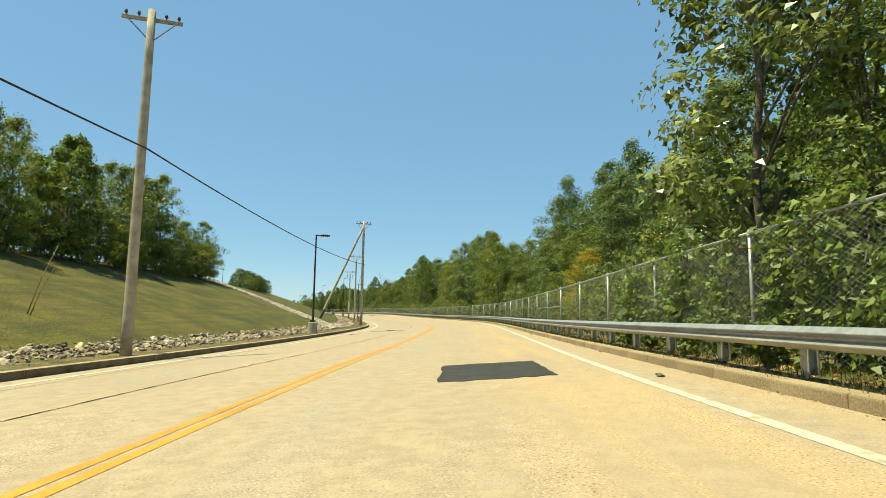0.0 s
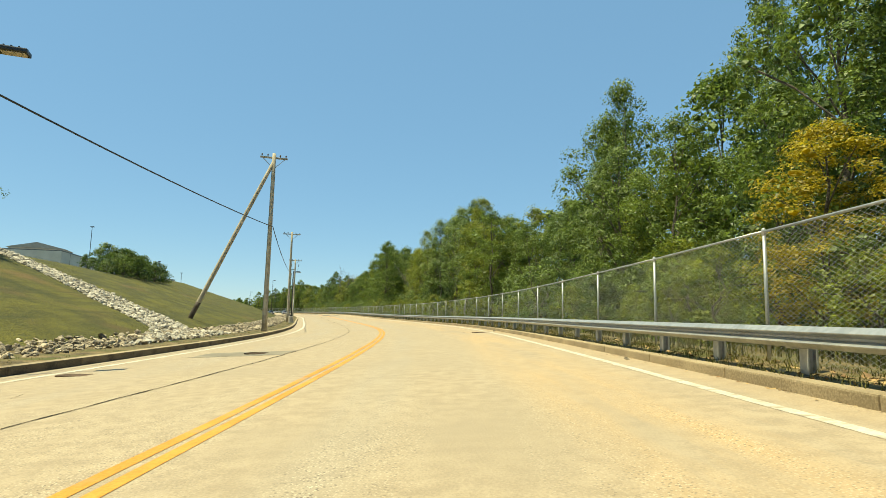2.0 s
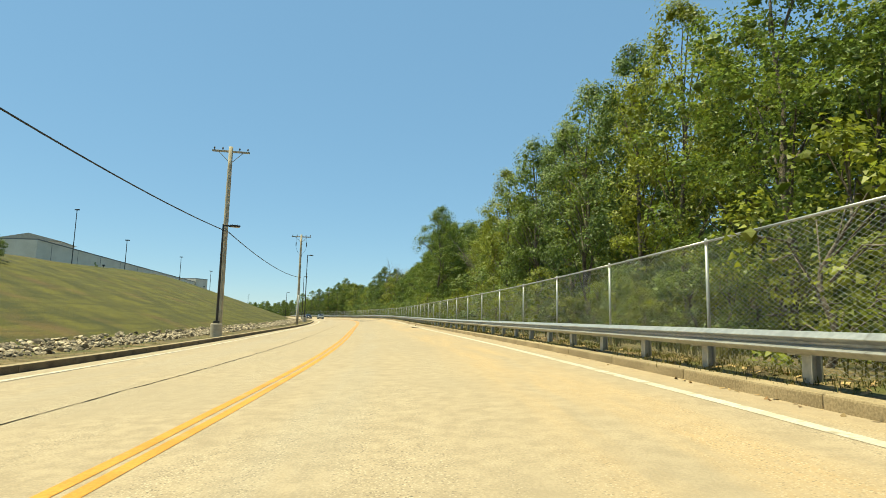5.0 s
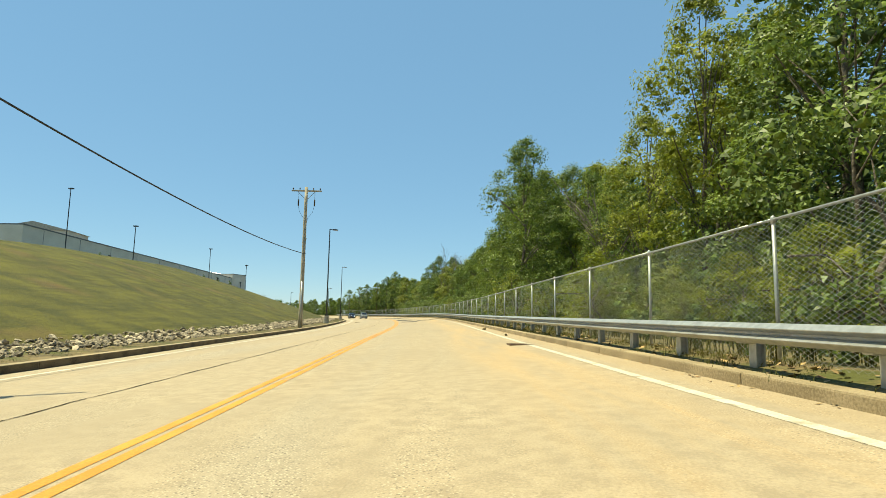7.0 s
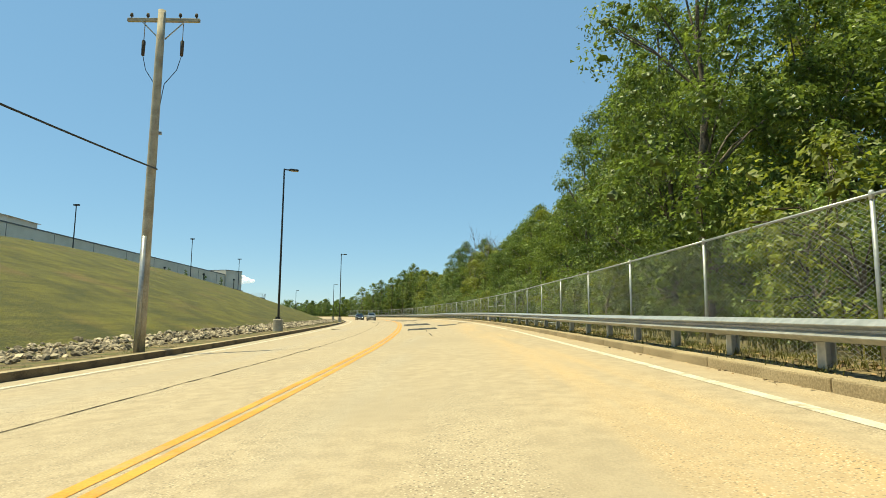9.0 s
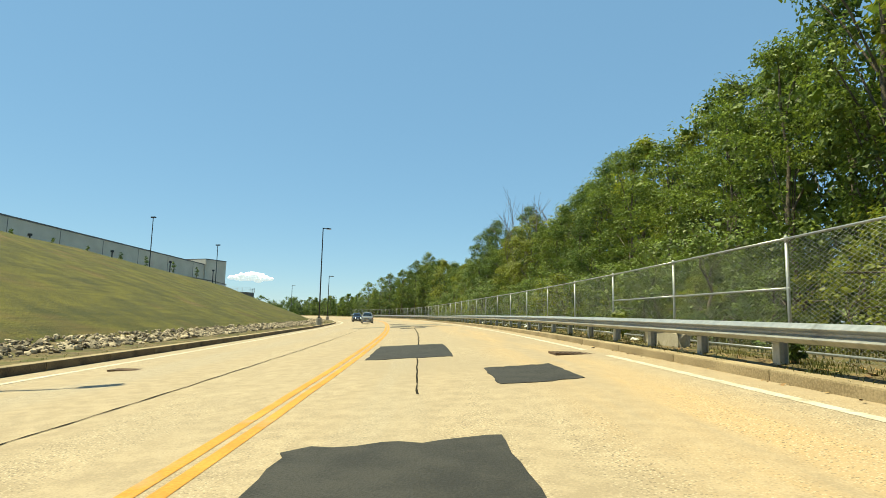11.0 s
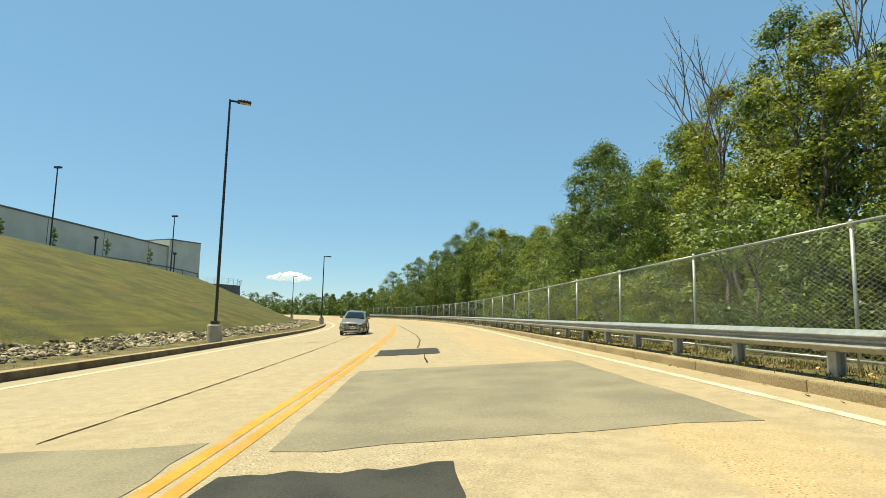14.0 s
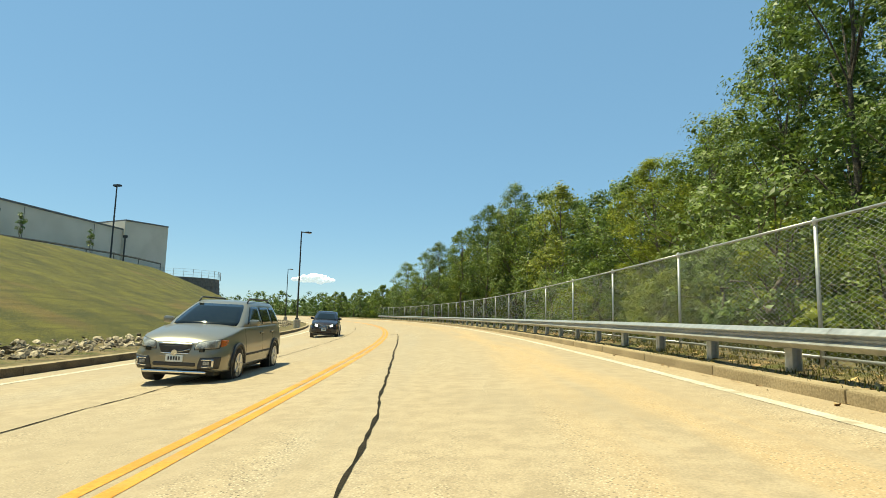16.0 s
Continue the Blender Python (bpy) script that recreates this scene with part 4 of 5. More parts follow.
# ---- kerbs, guard rail and fence ----
def build_kerbs():
    for name, o, flip in (("kerb_left", KERB_L, -1), ("kerb_right", KERB_R, 1)):
        t = thing(name, "weathered concrete kerb of long joined stones", "kerb", kind="structure")
        L = 2.4
        bm = bmesh.new()
        box(bm, -0.10 if flip > 0 else -0.16, 0.16 if flip > 0 else 0.10, -L / 2 + 0.006, L / 2 - 0.006, -0.25, 0.125 if flip > 0 else 0.19, 0.022)
        me = bpy.data.meshes.new("kerb_stone")
        bm.to_mesh(me)
        bm.free()
        me.materials.append(M_KERB)
        # Left stones: sides get the colour darkened for shade, tops stay plain concrete.
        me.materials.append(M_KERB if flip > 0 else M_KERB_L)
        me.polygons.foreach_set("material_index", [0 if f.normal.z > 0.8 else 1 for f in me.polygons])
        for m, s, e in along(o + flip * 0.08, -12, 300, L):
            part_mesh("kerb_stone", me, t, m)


def build_rail():
    t = thing("guard_rail", "galvanised steel W-beam guard rail on steel posts", "guard rail")
    L, hb = 3.81, 0.225
    prof = [(-0.008, 0.5), (-0.022, 0.485), (-0.080, 0.27), (-0.086, 0.245), (-0.084, 0.215), (-0.010, 0.075), (-0.003, 0.05), (-0.003, -0.05), (-0.010, -0.075), (-0.080, -0.225), (-0.086, -0.25), (-0.084, -0.28), (-0.024, -0.485), (-0.008, -0.5)]
    verts, faces = [], []
    for y in (-L / 2 - 0.06, L / 2 + 0.06):
        for x, z in prof:
            verts.append((x, y, z * hb))
        for x, z in prof:
            verts.append((x + 0.008, y, z * hb))
    n = len(prof)
    for k in range(n - 1):
        faces.append((k, k + 1, 2 * n + k + 1, 2 * n + k))
        faces.append((n + k + 1, n + k, 3 * n + k, 3 * n + k + 1))
    beam = mesh_of("beam", verts, faces, M_GALV, False)
    bm = bmesh.new()
    box(bm, 0.17, 0.185, -0.07, 0.07, -0.8, 0.10)
    box(bm, 0.27, 0.285, -0.07, 0.07, -0.8, 0.10)
    box(bm, 0.185, 0.27, -0.006, 0.006, -0.8, 0.10)
    post = bpy.data.meshes.new("post")
    bm.to_mesh(post)
    bm.free()
    post.materials.append(M_GALV)
    bm = boxed(0.01, 0.17, -0.06, 0.06, -0.13, 0.11, 0.01)
    block = bpy.data.meshes.new("spacer_block")
    bm.to_mesh(block)
    bm.free()
    block.materials.append(M_GALV)
    for i, (m, s, e) in enumerate(along(8.3, -12, 300, L, 0.815)):
        part_mesh("beam", beam, t, m @ pose(0.008 * (i % 2), 0, 0))
        for y in (-L / 4, L / 4):
            part_mesh("post", post, t, m @ pose(0, y, 0))
            part_mesh("spacer_block", block, t, m @ pose(0, y, 0))


FENCE_O, FENCE_TOP, BAY = 9.3, 1.85, 3.75


def build_fence():
    t = thing("chain_link_fence", "tall galvanised chain-link fence with round posts and top rail", "fence")
    pitch, w = 0.058, 0.0028
    verts, faces = [], []
    rows = int((FENCE_TOP - 0.12) / pitch * 2)
    index = {}
    cols = int(BAY / pitch)

    def knot(y, r):
        if (y, r) not in index:
            index[(y, r)] = len(verts)
            verts.extend([(0.0, -BAY / 2 + y * pitch / 2 - w, 0.12 + r * pitch / 2), (0.0, -BAY / 2 + y * pitch / 2 + w, 0.12 + r * pitch / 2)])
        return index[(y, r)]

    for k in range(cols):
        for r in range(rows):
            a = knot(2 * k + (1 if (r + k) % 2 else -1) + 1, r)
            b = knot(2 * k + (1 if (r + 1 + k) % 2 else -1) + 1, r + 1)
            faces.append((a, a + 1, b + 1, b))
    panel = mesh_of("wire_panel", verts, faces, M_WIRE)
    slim = [(0.0, -BAY / 2 + BAY * k / 15 + d, z) for k in range(16) for d, z in ((-0.006, 0.12), (0.006, 0.12), (0.006, FENCE_TOP), (-0.006, FENCE_TOP))]
    far_panel = mesh_of("wire_panel", slim, [tuple(range(4 * k, 4 * k + 4)) for k in range(16)], M_WIRE)
    v, f = tube([(0, 0, 0.0), (0, 0, FENCE_TOP - 0.03)], [0.024, 0.024], 8)
    v2, f2 = tube([(0, 0, FENCE_TOP - 0.05), (0, 0, FENCE_TOP + 0.03), (0, 0, FENCE_TOP + 0.05)], [0.029, 0.029, 0.012], 8)
    v, f = merge((v, f), (v2, f2))
    post = mesh_of("post", v, f, M_GALV, True)
    v, f = tube([(0, -BAY / 2 - 0.03, 0), (0, BAY / 2 + 0.03, 0)], [0.018, 0.018], 8)
    rail = mesh_of("top_rail", v, f, M_GALV, True)
    for i, (m, s, e) in enumerate(along(FENCE_O, -10.95, 300, BAY)):
        part_mesh("wire_panel", panel if s < 250 else far_panel, t, m @ pose(-0.045, 0, 0))
        part_mesh("post", post, t, m @ pose(0, -BAY / 2, 0))
        part_mesh("top_rail", rail, t, m @ pose(0, 0, FENCE_TOP))
        if 21.0 < s < 28.0 or 155.0 < s < 162.0:
            part_mesh("mid_rail", rail, t, m @ pose(0, 0, 1.14))
        if 140 < s < 230:
            part_mesh("bottom_rail", rail, t, m @ pose(0, 0, 0.27))


# ---- marks, patches, drains and loose things on the road ----
def patch(s0, s1, o0, o1, material, dz, seed, label, skew=0.0, parent=None):
    """A patch with a slightly ragged edge and a small thickness."""
    n = 10
    rnd = random.Random(seed)
    corners = [(s0, o0), (s0 + skew, o1), (s1 + skew, o1), (s1, o0)]
    ring = []
    for (a, b), (c, d) in zip(corners, corners[1:] + corners[:1]):
        for k in range(n):
            j = 0.035
            ring.append((a + (c - a) * k / n + rnd.uniform(-j, j) * 2, b + (d - b) * k / n + rnd.uniform(-j, j)))
    v = [road(s, o, dz) for s, o in ring] + [road(s, o, -0.01) for s, o in ring]
    m = len(ring)
    f = [tuple(range(m))] + [(i, (i + 1) % m, (i + 1) % m + m, i + m) for i in range(m)]
    part_mesh("road_patch", mesh_of("road_patch", v, f, material), parent or ROAD, label=label)


DARK, GREY = "fresh black asphalt patch", "older grey asphalt patch"
def laid(s0, s1, o0, o1, t, *rest):
    mid = (o0 + o1) / 2
    patch(SB(s0, mid, t), SB(s1, mid, t), o0, o1, *rest[:-1], rest[-1] * 0.5)


laid(187.6, 190.4, 0.25, 6.1, 13.5, M_OLDPATCH, 0.006, 1, GREY, 0.3)
laid(194.6, 203.0, 0.4, 5.8, 13.5, M_OLDPATCH, 0.006, 2, GREY, 0.8)
laid(189.6, 193.4, -2.75, -0.25, 13.5, M_OLDPATCH, 0.006, 3, GREY, 0.0)
laid(43.2, 45.2, -4.6, -2.2, 2.5, M_OLDPATCH, 0.006, 4, GREY, -0.6)
for k, (s0, s1, o0, o1, t, sk) in enumerate(((10.9, 14.6, 2.65, 5.05, 0.0, 0.7), (153.4, 156.4, 0.65, 2.65, 10.3, 0.3), (163.0, 169.0, 0.4, 2.7, 11.0, 0.3), (157.8, 160.6, 3.12, 4.8, 11.0, 0.6),
                                             (185.4, 187.2, 1.0, 3.1, 13.0, 0.2), (188.0, 190.4, 2.32, 4.75, 13.5, 0.5), (190.3, 193.1, 0.27, 2.1, 13.5, 0.2), (203.1, 206.3, 0.35, 2.38, 14.5, 0.3))):
    laid(s0, s1, o0, o1, t, M_PATCH, 0.011, 20 + k, DARK, sk)


def crack(points, width, seed, material=None):
    """A wandering sealed crack through points of distance and offset."""
    rnd = random.Random(seed)
    pts = []
    for (a, b), (c, d) in zip(points, points[1:]):
        n = max(2, int(math.hypot(c - a, d - b) / 0.22))
        for k in range(n):
            pts.append((a + (c - a) * k / n, b + (d - b) * k / n))
    pts.append(points[-1])
    v, f = [], []
    for i, (s, o) in enumerate(pts):
        w = 0.055 * noise.noise((s * 0.9 + o, seed, 0)) + 0.016 * noise.noise((s * 4 + o * 4, seed, 7))
        a, b = pts[max(i - 1, 0)], pts[min(i + 1, len(pts) - 1)]
        L = math.hypot(b[0] - a[0], b[1] - a[1]) or 1
        ns, no = -(b[1] - a[1]) / L, (b[0] - a[0]) / L
        h = width * 0.34 * rnd.uniform(0.35, 1.3)
        for sg in (-1, 1):
            v.append(road(s + ns * (w + sg * h), o + no * (w + sg * h), 0.007))
        if i:
            k = 2 * i
            f.append((k - 2, k - 1, k + 1, k))
    part_mesh("crack", mesh_of("crack", v, f, material or M_TAR), ROAD, label="dark sealed crack")


def cracked(points, width, seed, t):
    crack([(SB(s, o, t), o) for s, o in points], width, seed)


crack([(-10, -2.4), (10, -2.5), (40, -2.15), (62, -2.1), (75, -2.3), (100, -2.25), (130, -2.3), (148, -2.05), (176, -2.1), (188, -2.0)], 0.05, 1)
crack([(191.5, -1.9), (220, -2.3), (262, -2.2)], 0.045, 3)
cracked([(143.5, 2.05), (147.0, 1.95)], 0.08, 4, 10.3)
cracked([(149.0, 1.85), (152.8, 1.82)], 0.05, 5, 10.3)
cracked([(156.6, 1.75), (163.0, 1.7)], 0.05, 6, 11.0)
crack([(SB(169.0, 1.75, 11.0), 1.75), (172, 1.9), (178, 2.0), (SB(185.5, 2.1, 13.0), 2.1)], 0.095, 7)
crack([(SB(200.0, 1.9, 14.5), 1.9), (SB(203.6, 1.85, 14.5), 1.85)], 0.07, 19)
crack([(SB(207.1, 1.65, 14.5), 1.65), (208.5, 1.78), (213.8, 1.62), (217, 1.37), (224.7, 0.95), (232, 0.8), (238.8, 0.75)], 0.085, 9)
crack([(238.9, 0.3), (238.7, 0.55), (238.8, 0.8)], 0.7, 18)
cracked([(145.1, 4.2), (146.0, 5.6), (147.2, 6.8), (147.8, 7.7)], 0.04, 12, 10.3)
crack([(189.0, 2.12), (188.95, 2.55)], 0.16, 60)
crack([(187.85, 2.3), (187.82, 2.62)], 0.12, 61)
cracked([(55.9, 5.0), (55.0, 5.75)], 0.06, 14, 3.5)
crack([(108, -5.3), (107.6, -3.2), (107.9, -2.3)], 0.03, 15)
rnd = random.Random(77)
for k in range(34):  # short hairline cracks
    s, o = rnd.uniform(2, 235), rnd.uniform(-5, 6.2)
    a, L = rnd.uniform(0, 3.14), rnd.uniform(0.2, 0.9)
    crack([(s, o), (s + L * math.cos(a), o + L * math.sin(a))], 0.011, 100 + k)


def manhole(s, o):
    t = thing("manhole_cover", "round rusty iron manhole cover set in the road", "manhole", m=stand(s, o, 0.08))
    v, f = tube([(0, 0, -0.02), (0, 0, 0.012), (0, 0, 0.016)], [0.36, 0.36, 0.34], 28)
    part_mesh("rim", mesh_of("rim", v, f, M_TAR), t)
    v, f = tube([(0, 0, 0.0), (0, 0, 0.020)], [0.31, 0.31], 28)
    c = part_mesh("cover", mesh_of("cover", v, f, M_RUST), t)
    for k in range(5):
        part("raised_bar", boxed(-0.24, 0.24, -0.2 + 0.1 * k - 0.012, -0.2 + 0.1 * k + 0.012, 0.02, 0.026), M_RUST, c)


def drain(s, o, wide, deep):
    t = thing("storm_drain", "rusty iron storm drain grate beside the kerb", "storm drain", "storm drains", stand(s, o, 0.08))
    part("pit", boxed(-wide / 2, wide / 2, -deep / 2, deep / 2, -0.3, 0.008), M_TAR, t)
    for x0, x1, y0, y1 in ((-wide / 2 - 0.05, wide / 2 + 0.05, -deep / 2 - 0.05, -deep / 2), (-wide / 2 - 0.05, wide / 2 + 0.05, deep / 2, deep / 2 + 0.05), (-wide / 2 - 0.05, -wide / 2, -deep / 2, deep / 2), (wide / 2, wide / 2 + 0.05, -deep / 2, deep / 2)):
        part("frame", boxed(x0, x1, y0, y1, -0.05, 0.014, 0.004), M_RUST, t)
    n = 9
    for k in range(n):
        x = -wide / 2 + wide * (k + 0.5) / n
        part("bar", boxed(x - 0.025, x + 0.025, -deep / 2, deep / 2, -0.03, 0.013), M_RUST, t)


manhole(SB(44.1, -3.1, 2.5), -3.1)
drain(SB(55.6, 6.25, 3.4), 6.25, 0.66, 0.6)
drain(SB(163.1, 6.35, 11.2), 6.35, 0.9, 0.52)
drain(108.2, 6.5, 0.66, 0.5)
drain(159.5, -4.5, 0.5, 0.3)
drain(37.8, -4.85, 0.5, 0.28)


def stone(s, o, r, seed, label, material):
    v, f = rock_shape(np.random.default_rng(seed))
    p = ground(s, o, 0.08 + r * 0.45 if KERB_L < o < KERB_R else r * 0.45)
    ob = new("stone", mesh_of("stone", [q * r for q in v], f, material))
    ob.matrix_world = Matrix.LocRotScale(p, Euler((0.2, 0.1, seed)), None)
    tagged(ob, label, "stone", "loose stones")


stone(SB(11.3, 6.95, 0.0), 6.95, 0.075, 1, "fist-sized pale stone lying by the kerb", M_ROCKP)
stone(SB(57.2, 7.5, 3.4), 7.5, 0.08, 2, "fist-sized pale stone lying by the kerb", M_ROCKP)
stone(SB(116.7, 7.1, 8.0), 7.1, 0.095, 3, "small heap of dirt by the kerb", M_SOIL)
stone(SB(127.5, 7.1, 8.0), 7.1, 0.10, 4, "small heap of dirt by the kerb", M_SOIL)
for k in range(16):
    stone(6 + 14 * k + rnd.uniform(-5, 5), rnd.choice((8.9, 9.0, 8.8, 7.5)), rnd.uniform(0.04, 0.08), 30 + k, "small grey stone by the guard rail", M_ROCKP)


def concrete_block():
    t = thing("concrete_block", "rough pale block of broken concrete under the guard rail", "concrete block", m=stand(SB(167.6, 9.0, 10.7), 9.0, 0.0))
    rng = np.random.default_rng(8)
    bm = bmesh.new()
    box(bm, -0.11, 0.11, -0.75, 0.75, -0.1, 0.28, 0.04)
    bmesh.ops.subdivide_edges(bm, edges=bm.edges[:], cuts=1)
    for v in bm.verts:
        v.co += Vector(rng.normal(0, 0.025, 3))
    part("block", bm, M_CONC, t)


concrete_block()


# ---- grass, weeds and vines ----
def tufts(name, spots, height, blades, label, material, lean=0.5):
    rng = np.random.default_rng(len(spots))
    v, f = [], []
    for s, o in spots:
        p = ground(s, o, -0.02)
        for b in range(blades):
            a = rng.uniform(0, 6.28)
            h = height * rng.uniform(0.4, 1.2)
            d = Vector((math.cos(a), math.sin(a), 0))
            r = p + Vector((rng.normal(0, 0.09), rng.normal(0, 0.09), 0))
            side = Vector((-d.y, d.x, 0)) * (0.003 + 0.016 * height)
            mid = r + d * h * lean * 0.3 + Vector((0, 0, h * 0.6))
            tip = r + d * h * lean + Vector((0, 0, h))
            k = len(v)
            v += [r - side, r + side, mid + side * 0.8, mid - side * 0.8, tip]
            f += [(k, k + 1, k + 2, k + 3), (k + 3, k + 2, k + 4)]
    tagged(new(name, mesh_of(name, v, f, material)), label, "grass", kind="stuff")


rng = np.random.default_rng(17)
spots = [(s, 8.15 + 1.2 * rng.random() ** 0.7) for s in rng.uniform(-4, 225, 5200)]
tufts("verge_grass", [p for p in spots if noise.noise((p[0] * 0.25, p[1], 2)) > -0.3], 0.085, 13, "dry grass and weeds under the guard rail", M_BLADE, 0.8)
spots = [(s, 9.5 + 1.8 * rng.random()) for s in rng.uniform(-8, 240, 1500)]
tufts("fence_weeds", spots, 0.5, 9, "tall weeds growing along the fence", M_BLADE, 0.35)
spots = [(s, -6.5 - 1.3 * rng.random()) for s in rng.uniform(-8, 240, 1500)]
tufts("kerb_grass", spots, 0.07, 9, "short grass along the kerb below the bank", M_BLADE)
spots = [(s, -10.2 - 3.4 * rng.random() ** 1.4) for s in rng.uniform(-8, 240, 1500)]
tufts("bank_grass", spots, 0.06, 8, "grass tufts at the foot of the bank", M_BLADE)
spots = [(s, -10.5 - 15 * rng.random() ** 1.2) for s in rng.uniform(0, 250, 7000)]
tufts("slope_grass", [p for p in spots if noise.noise((p[0] * 0.15, p[1] * 0.5, 6)) > -0.15], 0.05, 5, "short uneven grass on the slope of the bank", M_BLADE)


def leaf_litter():
    """Dry leaves and twigs lying under the guard rail and against the kerb."""
    r = np.random.default_rng(23)
    n = 9000
    ss = r.uniform(-8, 240, n)
    oo = np.where(r.random(n) < 0.8, 8.15 + 1.3 * r.random(n), 7.5 + 0.38 * r.random(n) ** 0.5)
    v, f = [], []
    for i in range(n):
        inside = oo[i] < KERB_R
        p = road(ss[i], oo[i], 0.012) if inside else ground(ss[i], oo[i], 0.015)
        a, k = r.uniform(0, 6.28), r.uniform(0.025, 0.07) * (0.6 if inside else 1)
        d, e = Vector((math.cos(a), math.sin(a), r.normal(0, 0.25))) * k, Vector((-math.sin(a), math.cos(a), r.normal(0, 0.25))) * k * 0.6
        j = len(v)
        v += [p - d, p + e, p + d, p - e]
        f.append((j, j + 1, j + 2, j + 3))
    tagged(new("leaf_litter", mesh_of("leaf_litter", v, f, M_LITTER)), "dry brown leaves lying under the guard rail", "leaves", kind="stuff")


leaf_litter()


def scrap(s, o, size, seed):
    r = np.random.default_rng(seed)
    bm = bmesh.new()
    bmesh.ops.create_icosphere(bm, subdivisions=2, radius=size)
    for q in bm.verts:
        q.co = Vector((q.co.x * r.uniform(0.6, 1.2), q.co.y * r.uniform(0.5, 1.0), q.co.z * r.uniform(0.2, 0.7)))
    me = bpy.data.meshes.new("paper_scrap")
    bm.to_mesh(me)
    bm.free()
    me.materials.append(M_PAPER)
    ob = new("paper_scrap", me)
    ob.matrix_world = stand(s, o, size * 0.35, 50 * seed)
    tagged(ob, "crumpled dirty white paper scrap lying under the guard rail", "litter", "paper scraps")


for k, (s, o, z) in enumerate(((183.5, 8.9, 0.12), (175.5, 8.8, 0.10), (172.0, 9.0, 0.13), (30.5, 9.0, 0.10), (205.5, 8.9, 0.11), (160.5, 9.0, 0.1))):
    scrap(s, o, z, 700 + k)


def weed(s, o, size, seed, yellow=False):
    r = np.random.default_rng(seed)
    t = thing("weed", "leafy roadside weed growing beside the guard rail", "weed", "roadside weeds", stand(s, o))
    stems = [tube([(0, 0, -0.05), (r.normal(0, 0.12) * size, r.normal(0, 0.12) * size, 0.5 * size), (r.normal(0, 0.25) * size, r.normal(0, 0.25) * size, size)], [0.01, 0.008, 0.003], 5) for _ in range(5)]
    v, f = merge(*stems)
    part_mesh("stem", mesh_of("stem", v, f, M_LEAF_D), t)
    cs = [(r.normal(0, 0.2) * size, r.normal(0, 0.2) * size, r.uniform(0.2, 1.0) * size) for _ in range(14)]
    q, fc = leaf_cloud(cs, 18, 0.12 * size, 0.07, r)
    me = bpy.data.meshes.new("leaves")
    me.from_pydata(q.tolist(), [], fc)
    me.materials.append(M_LEAF_Y if yellow else M_LEAF)
    part_mesh("leaves", me, t)


for k in range(26):
    weed(rnd.uniform(4, 230), rnd.choice((9.0, 9.55, 9.7, 9.8)), rnd.uniform(0.35, 0.9), 300 + k, k % 2 == 0)
for k, (s, o, z) in enumerate(((11, 8.7, 0.4), (9.5, 8.8, 0.5), (8.2, 8.7, 0.4), (12.6, 8.8, 0.35), (7, 8.75, 0.5))):
    weed(s, o, z, 400 + k)


def vine(s, width, seed):
    """Ivy hanging over the fence."""
    r = np.random.default_rng(seed)
    m = stand(s, FENCE_O + 0.12)
    t = thing("fence_vine", "leafy vine climbing over the chain-link fence", "vine", "vines on the fence", m)
    cs, stems = [], []
    for k in range(7):
        y = r.uniform(-width / 2, width / 2)
        top = r.uniform(0.9, 2.0)
        pts = [(r.normal(0, 0.03), y + 0.3 * math.sin(i * 1.1 + k), -0.1 + top * i / 6) for i in range(7)]
        stems.append(tube(pts, [0.014] * 7, 5))
        cs += [(p[0] + r.normal(0, 0.06), p[1] + r.normal(0, 0.2), p[2] + r.normal(0, 0.15)) for p in pts for _ in range(3)]
    v, f = merge(*stems)
    part_mesh("stem", mesh_of("stem", v, f, M_BARK), t)
    q, fc = leaf_cloud(cs, 22, 0.17, 0.075, r)
    me = bpy.data.meshes.new("leaves")
    me.from_pydata(q.tolist(), [], fc)
    me.materials.append(M_LEAF)
    part_mesh("leaves", me, t)


for k, (s, w) in enumerate(((10.5, 2.6), (13.2, 2.0), (8.0, 2.4), (5.5, 2.4))):
    vine(s, w, 500 + k)


def broken_stake(s, o):
    """Two thin snapped stalks that lean on each other."""
    t = thing("broken_stake", "two thin dry sticks leaning together on the grass bank", "stick", m=stand(s, o))
    for a, b, r in (((0, 0, -0.2), (0.75, 0.3, 2.5), 0.022), ((0.05, 0.1, -0.2), (1.0, -0.1, 1.65), 0.018)):
        mid = Vector(a).lerp(Vector(b), 0.5) + Vector((-0.06, 0.0, 0.05))
        v, f = tube([a, mid, b], [r, r * 0.8, r * 0.4], 6)
        part_mesh("stick", mesh_of("stick", v, f, M_LITTER, True), t)


broken_stake(19.8, -12.8)


